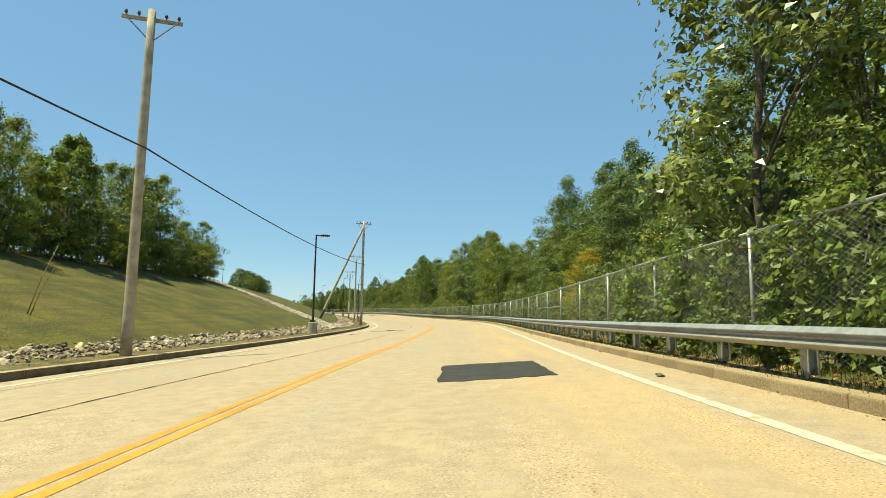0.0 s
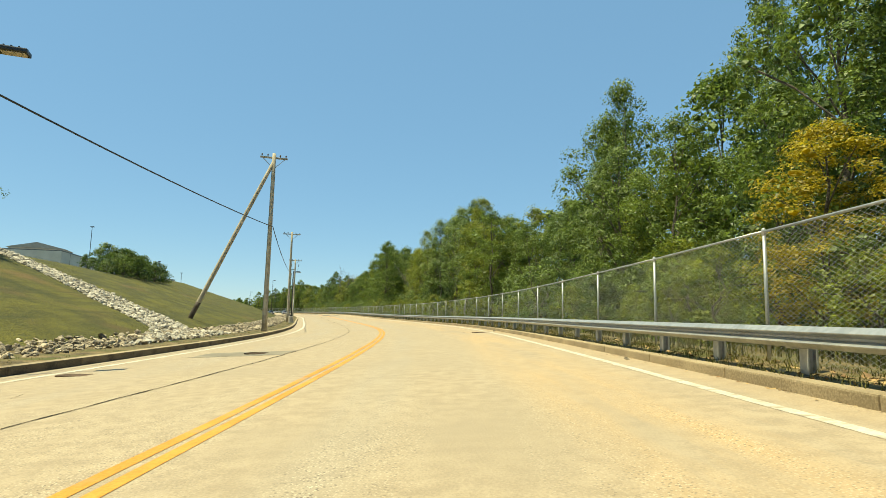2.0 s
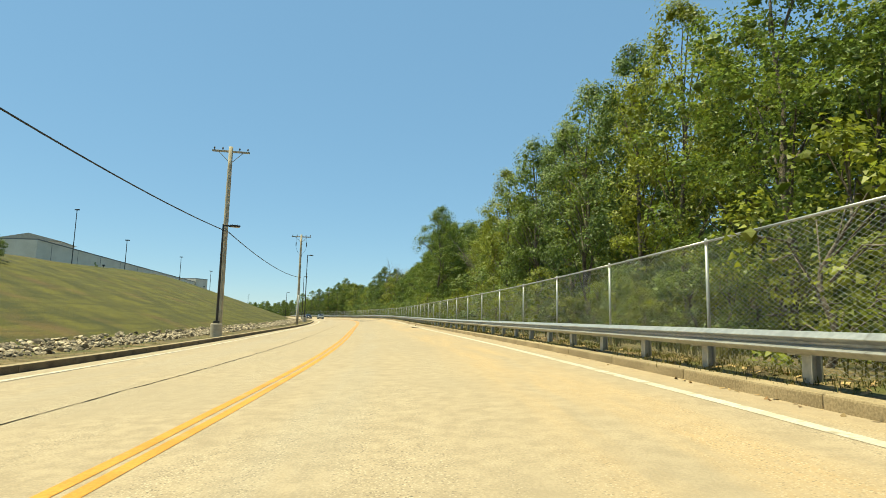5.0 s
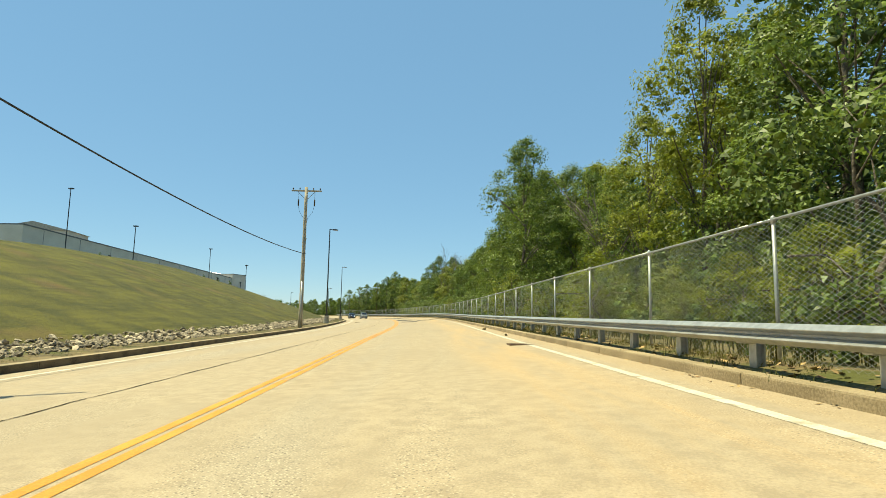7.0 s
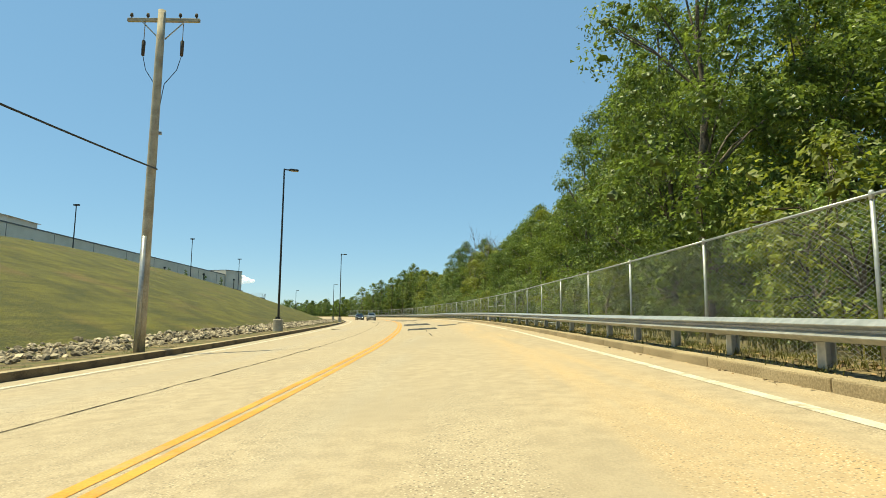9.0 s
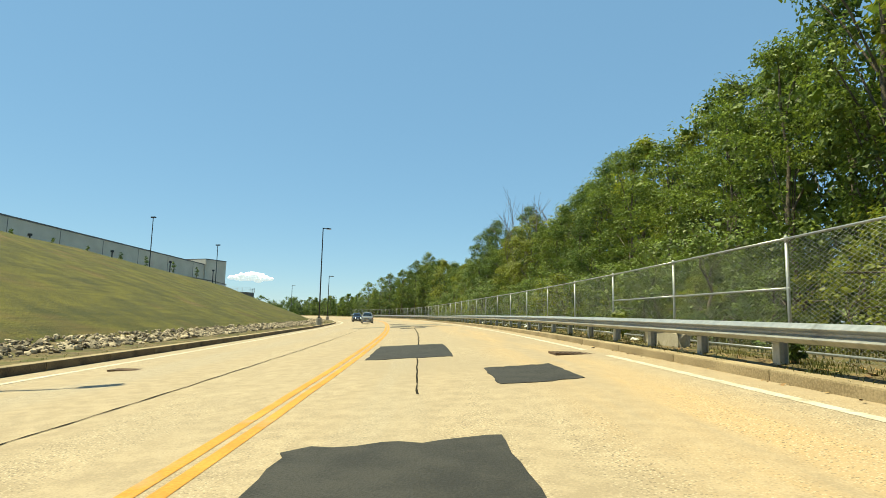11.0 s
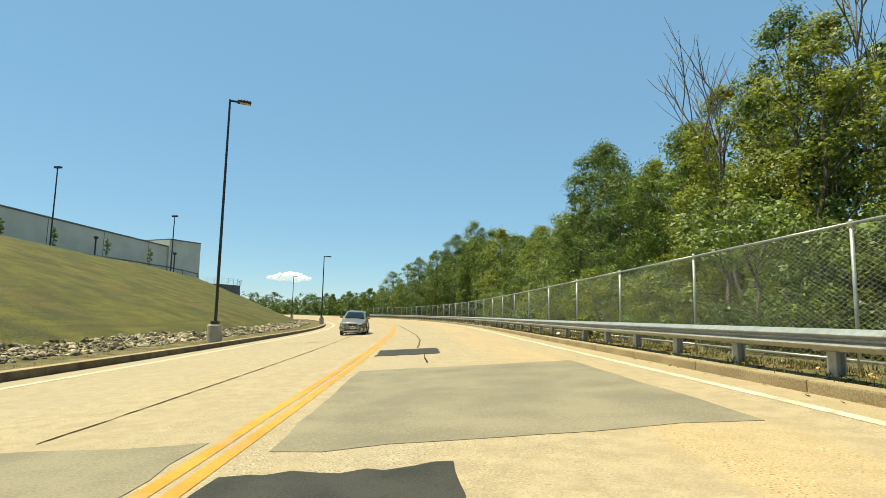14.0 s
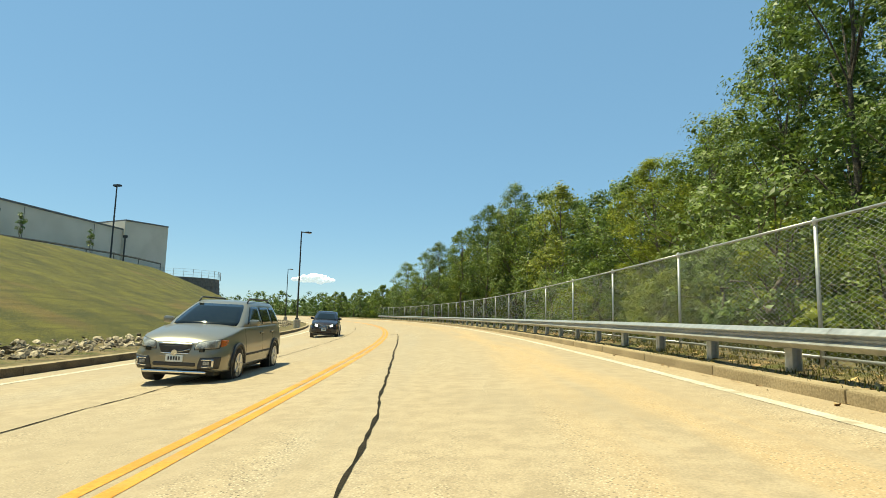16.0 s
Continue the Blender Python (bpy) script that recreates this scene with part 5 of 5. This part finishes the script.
def dead_tree(s, o, height, seed):
    r = random.Random(seed)
    t = thing("dead_tree", "bare grey dead tree standing among the leafy trees", "tree", "dead trees", stand(s, o))
    groups = []

    def grow(p, d, L, rad, depth):
        pts, q = [p], p
        for i in range(4):
            d = (d + Vector((r.uniform(-0.16, 0.16), r.uniform(-0.16, 0.16), r.uniform(-0.02, 0.14)))).normalized()
            q = q + d * L / 4
            pts.append(q)
        groups.append(tube(pts, [rad * (1 - 0.14 * i) for i in range(5)], 6 if depth < 2 else 4, False))
        if depth < 3:
            for k in range(4 if depth else 5):
                w = pts[r.randint(2, 4)]
                a = r.uniform(0, 6.28)
                nd = (d + Vector((math.cos(a), math.sin(a), 0.15)) * r.uniform(0.45, 0.8)).normalized()
                grow(w, nd, L * r.uniform(0.5, 0.75), rad * 0.55, depth + 1)

    grow(Vector((0, 0, -0.3)), Vector((0, 0, 1)), height * 0.52, 0.115, 0)
    v, f = groups[0]
    part_mesh("trunk", mesh_of("trunk", v, f, M_DEAD, True), t)
    v, f = merge(*groups[1:])
    part_mesh("crown", mesh_of("bare_crown", v, f, M_DEAD, True), t)


for k, (x, y, h) in enumerate(((-24.4, 212, 14.5), (-22.5, 209, 12.5), (-19, 206, 13.0), (-15.5, 207.5, 13.5), (14.0, 105, 11.0), (0, 130, 9.5), (-8, 176, 11.5))):
    s, o = place_of(x, y)
    dead_tree(s, max(o, 15.0), h, 600 + k)


# ---- cars ----
from mathutils.bvhtree import BVHTree

M_SILVER = mat("silver_car_paint", (0.25, 0.235, 0.185), (0.29, 0.27, 0.215), 0.3, 1, 200, 0, metal=0.6, coat=0.4)
M_BLACKP = mat("black_car_paint", (0.014, 0.010, 0.012), (0.020, 0.014, 0.017), 0.25, 1, 200, 0, metal=0.1, coat=0.25)
M_TRIM = mat("dark_plastic_trim", (0.03, 0.03, 0.03), (0.05, 0.05, 0.05), 0.6, 5, 60, 0.1)
M_TYRE = mat("tyre_rubber", (0.014, 0.014, 0.014), (0.025, 0.025, 0.025), 0.85, 5, 60, 0.2)
M_ALLOY = mat("alloy_rim", (0.45, 0.45, 0.44), (0.55, 0.55, 0.53), 0.3, 5, 40, 0, metal=0.9)
M_CHROME = mat("chrome", (0.65, 0.65, 0.65), (0.75, 0.75, 0.75), 0.12, 5, 40, 0, metal=1.0)
M_GLASS = mat("dark_car_glass", (0.006, 0.009, 0.009), (0.012, 0.016, 0.015), 0.06, 1, 20, 0)
M_LENS = mat("headlamp_lens", (0.14, 0.145, 0.14), (0.34, 0.345, 0.33), 0.12, 8, 60, 0.1, coat=0.6)
M_LIT = mat("lit_headlamp", (0.8, 0.8, 0.75), (0.9, 0.9, 0.85), 0.2, 8, 60, 0)
M_LIT.node_tree.nodes["Principled BSDF"].inputs["Emission Color"].default_value = (1.0, 0.95, 0.85, 1)
M_LIT.node_tree.nodes["Principled BSDF"].inputs["Emission Strength"].default_value = 2.0
M_AMBER = mat("amber_lens", (0.34, 0.085, 0.012), (0.42, 0.11, 0.02), 0.25, 8, 60, 0)
M_PLATE = mat("plate_white", (0.6, 0.62, 0.6), (0.7, 0.72, 0.7), 0.5, 8, 60, 0)


def spline(points, n, closed=False):
    """Points of a smooth curve through the given ones."""
    p = np.array(points, float)
    m = len(p)
    out = []
    for i in range(m if closed else m - 1):
        a, b, c, d = (p[(i + k) % m] if closed else p[min(max(i + k, 0), m - 1)] for k in (-1, 0, 1, 2))
        for j in range(n):
            t = j / n
            out.append(0.5 * (2 * b + (c - a) * t + (2 * a - 5 * b + 4 * c - d) * t * t + (3 * b - a - 3 * c + d) * t ** 3))
    if not closed:
        out.append(p[-1])
    return np.array(out)


def loft(rings):
    """A skin over rings of equal length, closed at both ends."""
    n = len(rings[0])
    v = [Vector(p) for r in rings for p in r]
    f = [(i * n + k, i * n + (k + 1) % n, (i + 1) * n + (k + 1) % n, (i + 1) * n + k) for i in range(len(rings) - 1) for k in range(n)]
    f.append(tuple(reversed(range(n))))
    f.append(tuple(range((len(rings) - 1) * n, len(rings) * n)))
    return v, f


def body_skin(rows, k, tall):
    """Lower body: each row is y, sill, shoulder, half-width at sill and shoulder, crown of the top."""
    rings = []
    for y, z0, z1, w0, w1, crown in spline(rows, 5):
        h = z1 - z0
        right = [(w0 * 0.8, z0), (w0 * 0.97, z0 + 0.05), (w0 * 1.01, z0 + h * 0.3), (w0 * 1.0, z0 + h * 0.55), (w1 * 1.01, z0 + h * 0.78), (w1 * 0.985, z1 - 0.03), (w1 * 0.92, z1), (w1 * 0.6, z1 + crown * 0.7), (w1 * 0.25, z1 + crown)]
        ring = spline([(x * k, z * tall) for x, z in right] + [(-x * k, z * tall) for x, z in reversed(right)], 2, True)
        rings.append([(x, y, z) for x, z in ring])
    return loft(rings)


def cabin_skin(levels, k, tall):
    """Cabin: each level is z, front y, rear y, half-width; rounded in plan."""
    rings = []
    for z, y0, y1, w in spline(levels, 4):
        r = 0.16
        pts = [(-w + r, y0), (0, y0 - 0.07), (w - r, y0), (w - 0.03, y0 + 0.16), (w, y0 + 0.6), (w, (y0 + y1) / 2), (w, y1 - 0.6), (w - 0.03, y1 - 0.14), (w - r, y1), (0, y1 + 0.03), (-w + r, y1), (-w + 0.03, y1 - 0.14), (-w, y1 - 0.6), (-w, (y0 + y1) / 2), (-w, y0 + 0.6), (-w + 0.03, y0 + 0.16)]
        rings.append([(x * k, y, z * tall) for x, y in spline(pts, 3, True)])
    return loft(rings)


def fitted(name, skin, corners, axis, material, parent, lift=0.008, label="", nu=10, nv=7, deep=0.03):
    """A panel that follows the skin: corners are places seen along the axis, in order round the panel."""
    d = Vector(axis)
    grid, (a, b, c, e) = [], corners
    for j in range(nv + 1):
        for i in range(nu + 1):
            u, w = i / nu, j / nv
            sq = 0.06 * (1 - (2 * w - 1) ** 6)
            uu = 0.5 + (u - 0.5) * (0.94 + sq)
            q0 = (a[0] + (b[0] - a[0]) * uu, a[1] + (b[1] - a[1]) * uu)
            q1 = (e[0] + (c[0] - e[0]) * uu, e[1] + (c[1] - e[1]) * uu)
            x, z = q0[0] + (q1[0] - q0[0]) * w, q0[1] + (q1[1] - q0[1]) * w
            start = Vector((x, 0, z)) - d * 6 if abs(d.y) > 0.5 else Vector((0, x, z)) - d * 6
            hit, nrm, _, _ = skin.ray_cast(start, d)
            if hit is None:
                return None
            if nrm.dot(d) > 0:
                nrm = -nrm
            grid.append((hit + nrm * lift, hit - nrm * deep))
    n = len(grid)
    v = [g[0] for g in grid] + [g[1] for g in grid]
    f, w = [], nu + 1
    for j in range(nv):
        for i in range(nu):
            q = j * w + i
            f += [(q, q + 1, q + w + 1, q + w)]
    rim = list(range(w)) + [j * w + nu for j in range(1, nv + 1)] + [nv * w + i for i in range(nu - 1, -1, -1)] + [j * w for j in range(nv - 1, 0, -1)]
    f += [(p, q, q + n, p + n) for p, q in zip(rim, rim[1:] + rim[:1])]
    me = mesh_of(name, v, f, material, False)
    bm = bmesh.new()
    bm.from_mesh(me)
    bmesh.ops.recalc_face_normals(bm, faces=bm.faces)
    bm.to_mesh(me)
    bm.free()
    for p in me.polygons[:nu * nv]:
        p.use_smooth = True
    return part_mesh(name, me, parent, None, label)


def car(name, label, m, paint, k=1.0, tall=1.0, wagon=True):
    """Front towards -y. Body, cabin, wheels, lamps and trim."""
    t = thing(name, label, "car", "", m)
    rows = [(-2.40, 0.36, 0.66, 0.62, 0.56, 0.01), (-2.36, 0.28, 0.71, 0.72, 0.64, 0.03), (-2.24, 0.24, 0.77, 0.82, 0.73, 0.045), (-2.0, 0.22, 0.83, 0.90, 0.82, 0.06), (-1.55, 0.22, 0.90, 0.93, 0.87, 0.065), (-1.05, 0.24, 0.97, 0.93, 0.89, 0.05),
            (-0.6, 0.25, 0.99, 0.93, 0.89, 0.02), (0.6, 0.25, 1.0, 0.93, 0.89, 0.0), (1.6, 0.26, 1.02, 0.93, 0.88, 0.0), (2.1, 0.30, 1.03, 0.9, 0.84, 0.0), (2.3, 0.36, 1.0, 0.84, 0.80, 0.0), (2.38, 0.44, 0.92, 0.78, 0.74, 0.0)]
    v, f = body_skin(rows, k, tall)
    low = BVHTree.FromPolygons(v, f)
    body = part_mesh("body", mesh_of("body", v, f, paint, True), t, label="rounded painted body")
    v, f = cabin_skin([(0.93, -1.12, 2.26, 0.86), (1.05, -0.92, 2.22, 0.85), (1.2, -0.62, 2.16, 0.79), (1.36, -0.27, 2.06, 0.715), (1.44, -0.06, 1.98, 0.67), (1.485, 0.16, 1.86, 0.60), (1.505, 0.5, 1.6, 0.42)], k, tall)
    high = BVHTree.FromPolygons(v, f)
    cabin = part_mesh("cabin", mesh_of("cabin", v, f, paint, True), t, label="painted roof and pillars")
    G = [(x * k, z * tall) for x, z in ((-0.74, 1.0), (0.74, 1.0), (0.565, 1.41), (-0.565, 1.41))]
    fitted("windscreen", high, G, (0, 1, 0), M_GLASS, cabin)
    fitted("rear_window", high, G, (0, -1, 0), M_GLASS, cabin)
    for sx in (-1, 1):
        for y0, y1, a, b in ((-0.72, 0.34, -0.13, 0.36), (0.42, 1.24, 0.44, 1.2), (1.32, 2.0, 1.28, 1.8)):
            fitted("side_window", high, [(y0, 1.03 * tall), (y1, 1.04 * tall), (b, 1.38 * tall), (a, 1.37 * tall)], (-sx, 0, 0), M_GLASS, cabin)
        if wagon:
            v, f = tube([(sx * 0.58 * k, -0.02, 1.46 * tall), (sx * 0.58 * k, 0.12, 1.545 * tall), (sx * 0.58 * k, 1.65, 1.545 * tall), (sx * 0.58 * k, 1.8, 1.46 * tall)], [0.02] * 4, 8)
            part_mesh("roof_rail", mesh_of("roof_rail", v, f, M_TRIM, True), t)
        mirror = part("wing_mirror", boxed(sx * 0.94 - 0.11, sx * 0.94 + 0.11, -0.70, -0.58, 1.0 * tall, 1.13 * tall, 0.05), paint, t)
        part("mirror_glass", boxed(sx * 0.94 - 0.08, sx * 0.94 + 0.08, -0.583, -0.572, 1.02 * tall, 1.11 * tall, 0.004), M_CHROME, mirror)
        fitted("sill_trim", low, [(-1.0, 0.27), (1.0, 0.28), (1.0, 0.40), (-1.0, 0.39)], (-sx, 0, 0), M_TRIM, t, 0.02)
        fitted("side_moulding", low, [(-0.95, 0.50), (1.0, 0.51), (1.0, 0.55), (-0.95, 0.54)], (-sx, 0, 0), M_TRIM if wagon else paint, t, 0.015, nv=2)
        for y in (-0.92, 0.36, 1.28):
            fitted("door_gap", low, [(y, 0.42), (y + 0.012, 0.42), (y + 0.012, 0.95 * tall), (y, 0.95 * tall)], (-sx, 0, 0), M_TRIM, body, 0.002, nu=1)
        for y in (0.16, 1.1):
            fitted("door_handle", low, [(y, 0.83 * tall), (y + 0.2, 0.84 * tall), (y + 0.2, 0.88 * tall), (y, 0.87 * tall)], (-sx, 0, 0), paint, t, 0.03, nu=4, nv=2)
        for y in (-1.42, 1.42):
            c = pose(sx * 0.83 * k, y, 0.345, 0, 90, 0)
            v, f = tube([(0, 0, -0.11), (0, 0, -0.10), (0, 0, 0.10), (0, 0, 0.12)], [0.30, 0.345, 0.345, 0.30], 28)
            wheel = part_mesh("wheel", mesh_of("wheel", v, f, M_TYRE, True), t, c)
            v, f = tube([(0, 0, 0.122 * sx), (0, 0, 0.09 * sx)], [0.24, 0.20], 24)
            part_mesh("rim", mesh_of("rim", v, f, M_ALLOY), wheel)
            for q in range(5):
                bm = boxed(-0.035, 0.035, 0.03, 0.22, min(0.10 * sx, 0.135 * sx), max(0.10 * sx, 0.135 * sx), 0.008)
                part("spoke", bm, M_ALLOY, wheel, m=pose(0, 0, 0, 0, 0, 72 * q))
            pts = [math.pi * j / 12 for j in range(13)]
            v, f = tube([(sx * 0.935 * k, y + 0.415 * math.cos(a), 0.345 + 0.415 * math.sin(a)) for a in pts], [0.04] * 13, 6)
            part_mesh("arch_trim", mesh_of("arch_trim", v, f, M_TRIM, True), t)
            v, f = tube([(sx * 0.70 * k, y, 0.36), (sx * 0.937 * k, y, 0.36)], [0.395, 0.395], 24)
            part_mesh("wheel_well", mesh_of("wheel_well", v, f, M_TRIM), body)
        # lamps and bumper
        fitted("lamp_housing", low, [(sx * 0.36 * k, 0.60 * tall), (sx * 0.80 * k, 0.63 * tall), (sx * 0.80 * k, 0.80 * tall), (sx * 0.40 * k, 0.735 * tall)], (0, 1, 0), M_TRIM, t, 0.004)
        lamp = fitted("headlamp", low, [(sx * 0.385 * k, 0.615 * tall), (sx * 0.775 * k, 0.645 * tall), (sx * 0.775 * k, 0.785 * tall), (sx * 0.41 * k, 0.72 * tall)], (0, 1, 0), M_LENS if wagon else M_LIT, t, 0.012, "clear headlamp" if wagon else "lit headlamp")
        if not wagon:
            fitted("lamp_glass", low, [(sx * 0.57 * k, 0.60 * tall), (sx * 0.80 * k, 0.63 * tall), (sx * 0.80 * k, 0.80 * tall), (sx * 0.57 * k, 0.745 * tall)], (0, 1, 0), M_GLASS, lamp, 0.02)
        if lamp and wagon:
            fitted("reflector", low, [(sx * 0.47 * k, 0.64), (sx * 0.58 * k, 0.645), (sx * 0.58 * k, 0.715), (sx * 0.48 * k, 0.71)], (0, 1, 0), M_GLASS, lamp, 0.015)
        fitted("indicator", low, [(sx * 0.785 * k, 0.66 * tall), (sx * 0.845 * k, 0.67 * tall), (sx * 0.845 * k, 0.77 * tall), (sx * 0.785 * k, 0.77 * tall)], (0, 1, 0), M_AMBER, t, 0.013, nu=4)
        fog = fitted("fog_surround", low, [(sx * 0.44 * k, 0.31), (sx * 0.82 * k, 0.33), (sx * 0.85 * k, 0.56), (sx * 0.50 * k, 0.54)], (0, 1, 0), M_TRIM, t, 0.012)
        if fog and wagon:
            for q in ([(0.54, 0.36), (0.74, 0.37), (0.74, 0.39), (0.54, 0.38)], [(0.54, 0.49), (0.74, 0.495), (0.74, 0.515), (0.54, 0.51)], [(0.715, 0.36), (0.745, 0.36), (0.745, 0.515), (0.715, 0.515)]):
                fitted("fog_frame", low, [(sx * x * k, z) for x, z in q], (0, 1, 0), M_CHROME, fog, 0.024, nu=4, nv=4)
            fitted("fog_lamp", low, [(sx * 0.57 * k, 0.41), (sx * 0.68 * k, 0.41), (sx * 0.68 * k, 0.475), (sx * 0.57 * k, 0.475)], (0, 1, 0), M_LENS, fog, 0.02)
        fitted("tail_lamp", low, [(sx * 0.6 * k, 0.72 * tall), (sx * 0.76 * k, 0.72 * tall), (sx * 0.76 * k, 0.9 * tall), (sx * 0.6 * k, 0.9 * tall)], (0, -1, 0), M_AMBER, t)
    grille = fitted("grille", low, [(-0.27 * k, 0.545 * tall), (0.27 * k, 0.545 * tall), (0.34 * k, 0.70 * tall), (-0.34 * k, 0.70 * tall)], (0, 1, 0), M_TRIM, t, 0.014)
    for z in (0.57, 0.60, 0.63, 0.66):
        fitted("grille_bar", low, [(-0.27 * k, z * tall), (0.27 * k, z * tall), (0.28 * k, (z + 0.008) * tall), (-0.28 * k, (z + 0.008) * tall)], (0, 1, 0), M_TRIM if wagon else M_CHROME, grille, 0.02, nv=1)
    for q in ([(-0.285, 0.535), (0.285, 0.535), (0.29, 0.55), (-0.29, 0.55)], [(-0.35, 0.69), (0.35, 0.69), (0.355, 0.708), (-0.355, 0.708)]):
        fitted("grille_frame", low, [(x * k, z * tall) for x, z in q], (0, 1, 0), M_CHROME, grille, 0.024, nv=2)
    if wagon:
        fitted("grille_strap", low, [(-0.27, 0.55), (-0.245, 0.55), (0.30, 0.69), (0.27, 0.69)], (0, 1, 0), M_CHROME, grille, 0.03, nu=3)
        v, f = tube([(0, -2.40, 0.622), (0, -2.445, 0.622)], [0.062, 0.055], 18)
        part_mesh("badge", mesh_of("badge", v, f, M_CHROME), grille, label="round bright badge")
    plate = part("number_plate", boxed(-0.16, 0.16, -2.435, -2.37, 0.40 * tall, 0.515 * tall, 0.006), M_PLATE, t)
    for j in range(5):
        part("bar", boxed(-0.10 + 0.05 * j - 0.015, -0.10 + 0.05 * j + 0.015, -2.439, -2.433, 0.43 * tall, 0.49 * tall), M_TRIM, plate)
    fitted("air_intake", low, [(-0.42 * k, 0.37), (0.42 * k, 0.37), (0.42 * k, 0.44), (-0.42 * k, 0.44)], (0, 1, 0), M_TRIM, t, 0.006)
    part("skid_plate", boxed(-0.60, 0.60, -2.40, -2.2, 0.235, 0.285, 0.02), M_CHROME if wagon else M_TRIM, t, "bright lower bumper strip" if wagon else "")
    part("underbody", boxed(-0.72 * k, 0.72 * k, -2.15, 2.1, 0.17, 0.3, 0.03), M_TRIM, t)


def car_pose(x, y, fx, fy, dz=0.0):
    s, o = place_of(x, y)
    p = road(s, o, dz)
    yaw = math.degrees(math.atan2(fx, -fy))
    return pose(p.x, p.y, p.z, 0, 1.5, yaw)


car("station_wagon", "silver-grey station wagon with roof rails driving in the far lane", car_pose(-41.5, 213.8, 0.37, -0.93) @ Matrix.Scale(0.80, 4), M_SILVER, 0.95, 1.12)
car("suv", "black sport utility car driving in the far lane", car_pose(-50.2, 232.0, 0.46, -0.89) @ Matrix.Scale(0.77, 4), M_BLACKP, 0.98, 1.16, False)


# ---- cloud ----
def cloud(x, y, z, size, seed):
    r = np.random.default_rng(seed)
    bm = bmesh.new()
    for k in range(60):
        a, b = r.uniform(-1, 1), r.uniform(-1, 1)
        puff = size * r.uniform(0.16, 0.28) * (1.15 - 0.6 * abs(a))
        res = bmesh.ops.create_icosphere(bm, subdivisions=3, radius=puff)
        off = Vector((a * size, b * size * 0.3, max(0.0, 1 - a * a) * size * r.uniform(-0.05, 0.22)))
        for v in res["verts"]:
            n = 1 + 0.3 * noise.noise(v.co * (9.0 / size) + off)
            v.co = Vector((v.co.x * n, v.co.y * n, v.co.z * n * 0.6)) + off
    me = bpy.data.meshes.new("cloud")
    bm.to_mesh(me)
    bm.free()
    me.materials.append(M_CLOUD)
    me.polygons.foreach_set("use_smooth", [True] * len(me.polygons))
    ob = new("cloud", me)
    ob.matrix_world = pose(x, y, z, 0, 0, 30)
    tagged(ob, "small flat white cloud low over the horizon", "cloud")


cloud(-2095, 3450, 216, 128, 1)


build_kerbs()
build_rail()
build_fence()
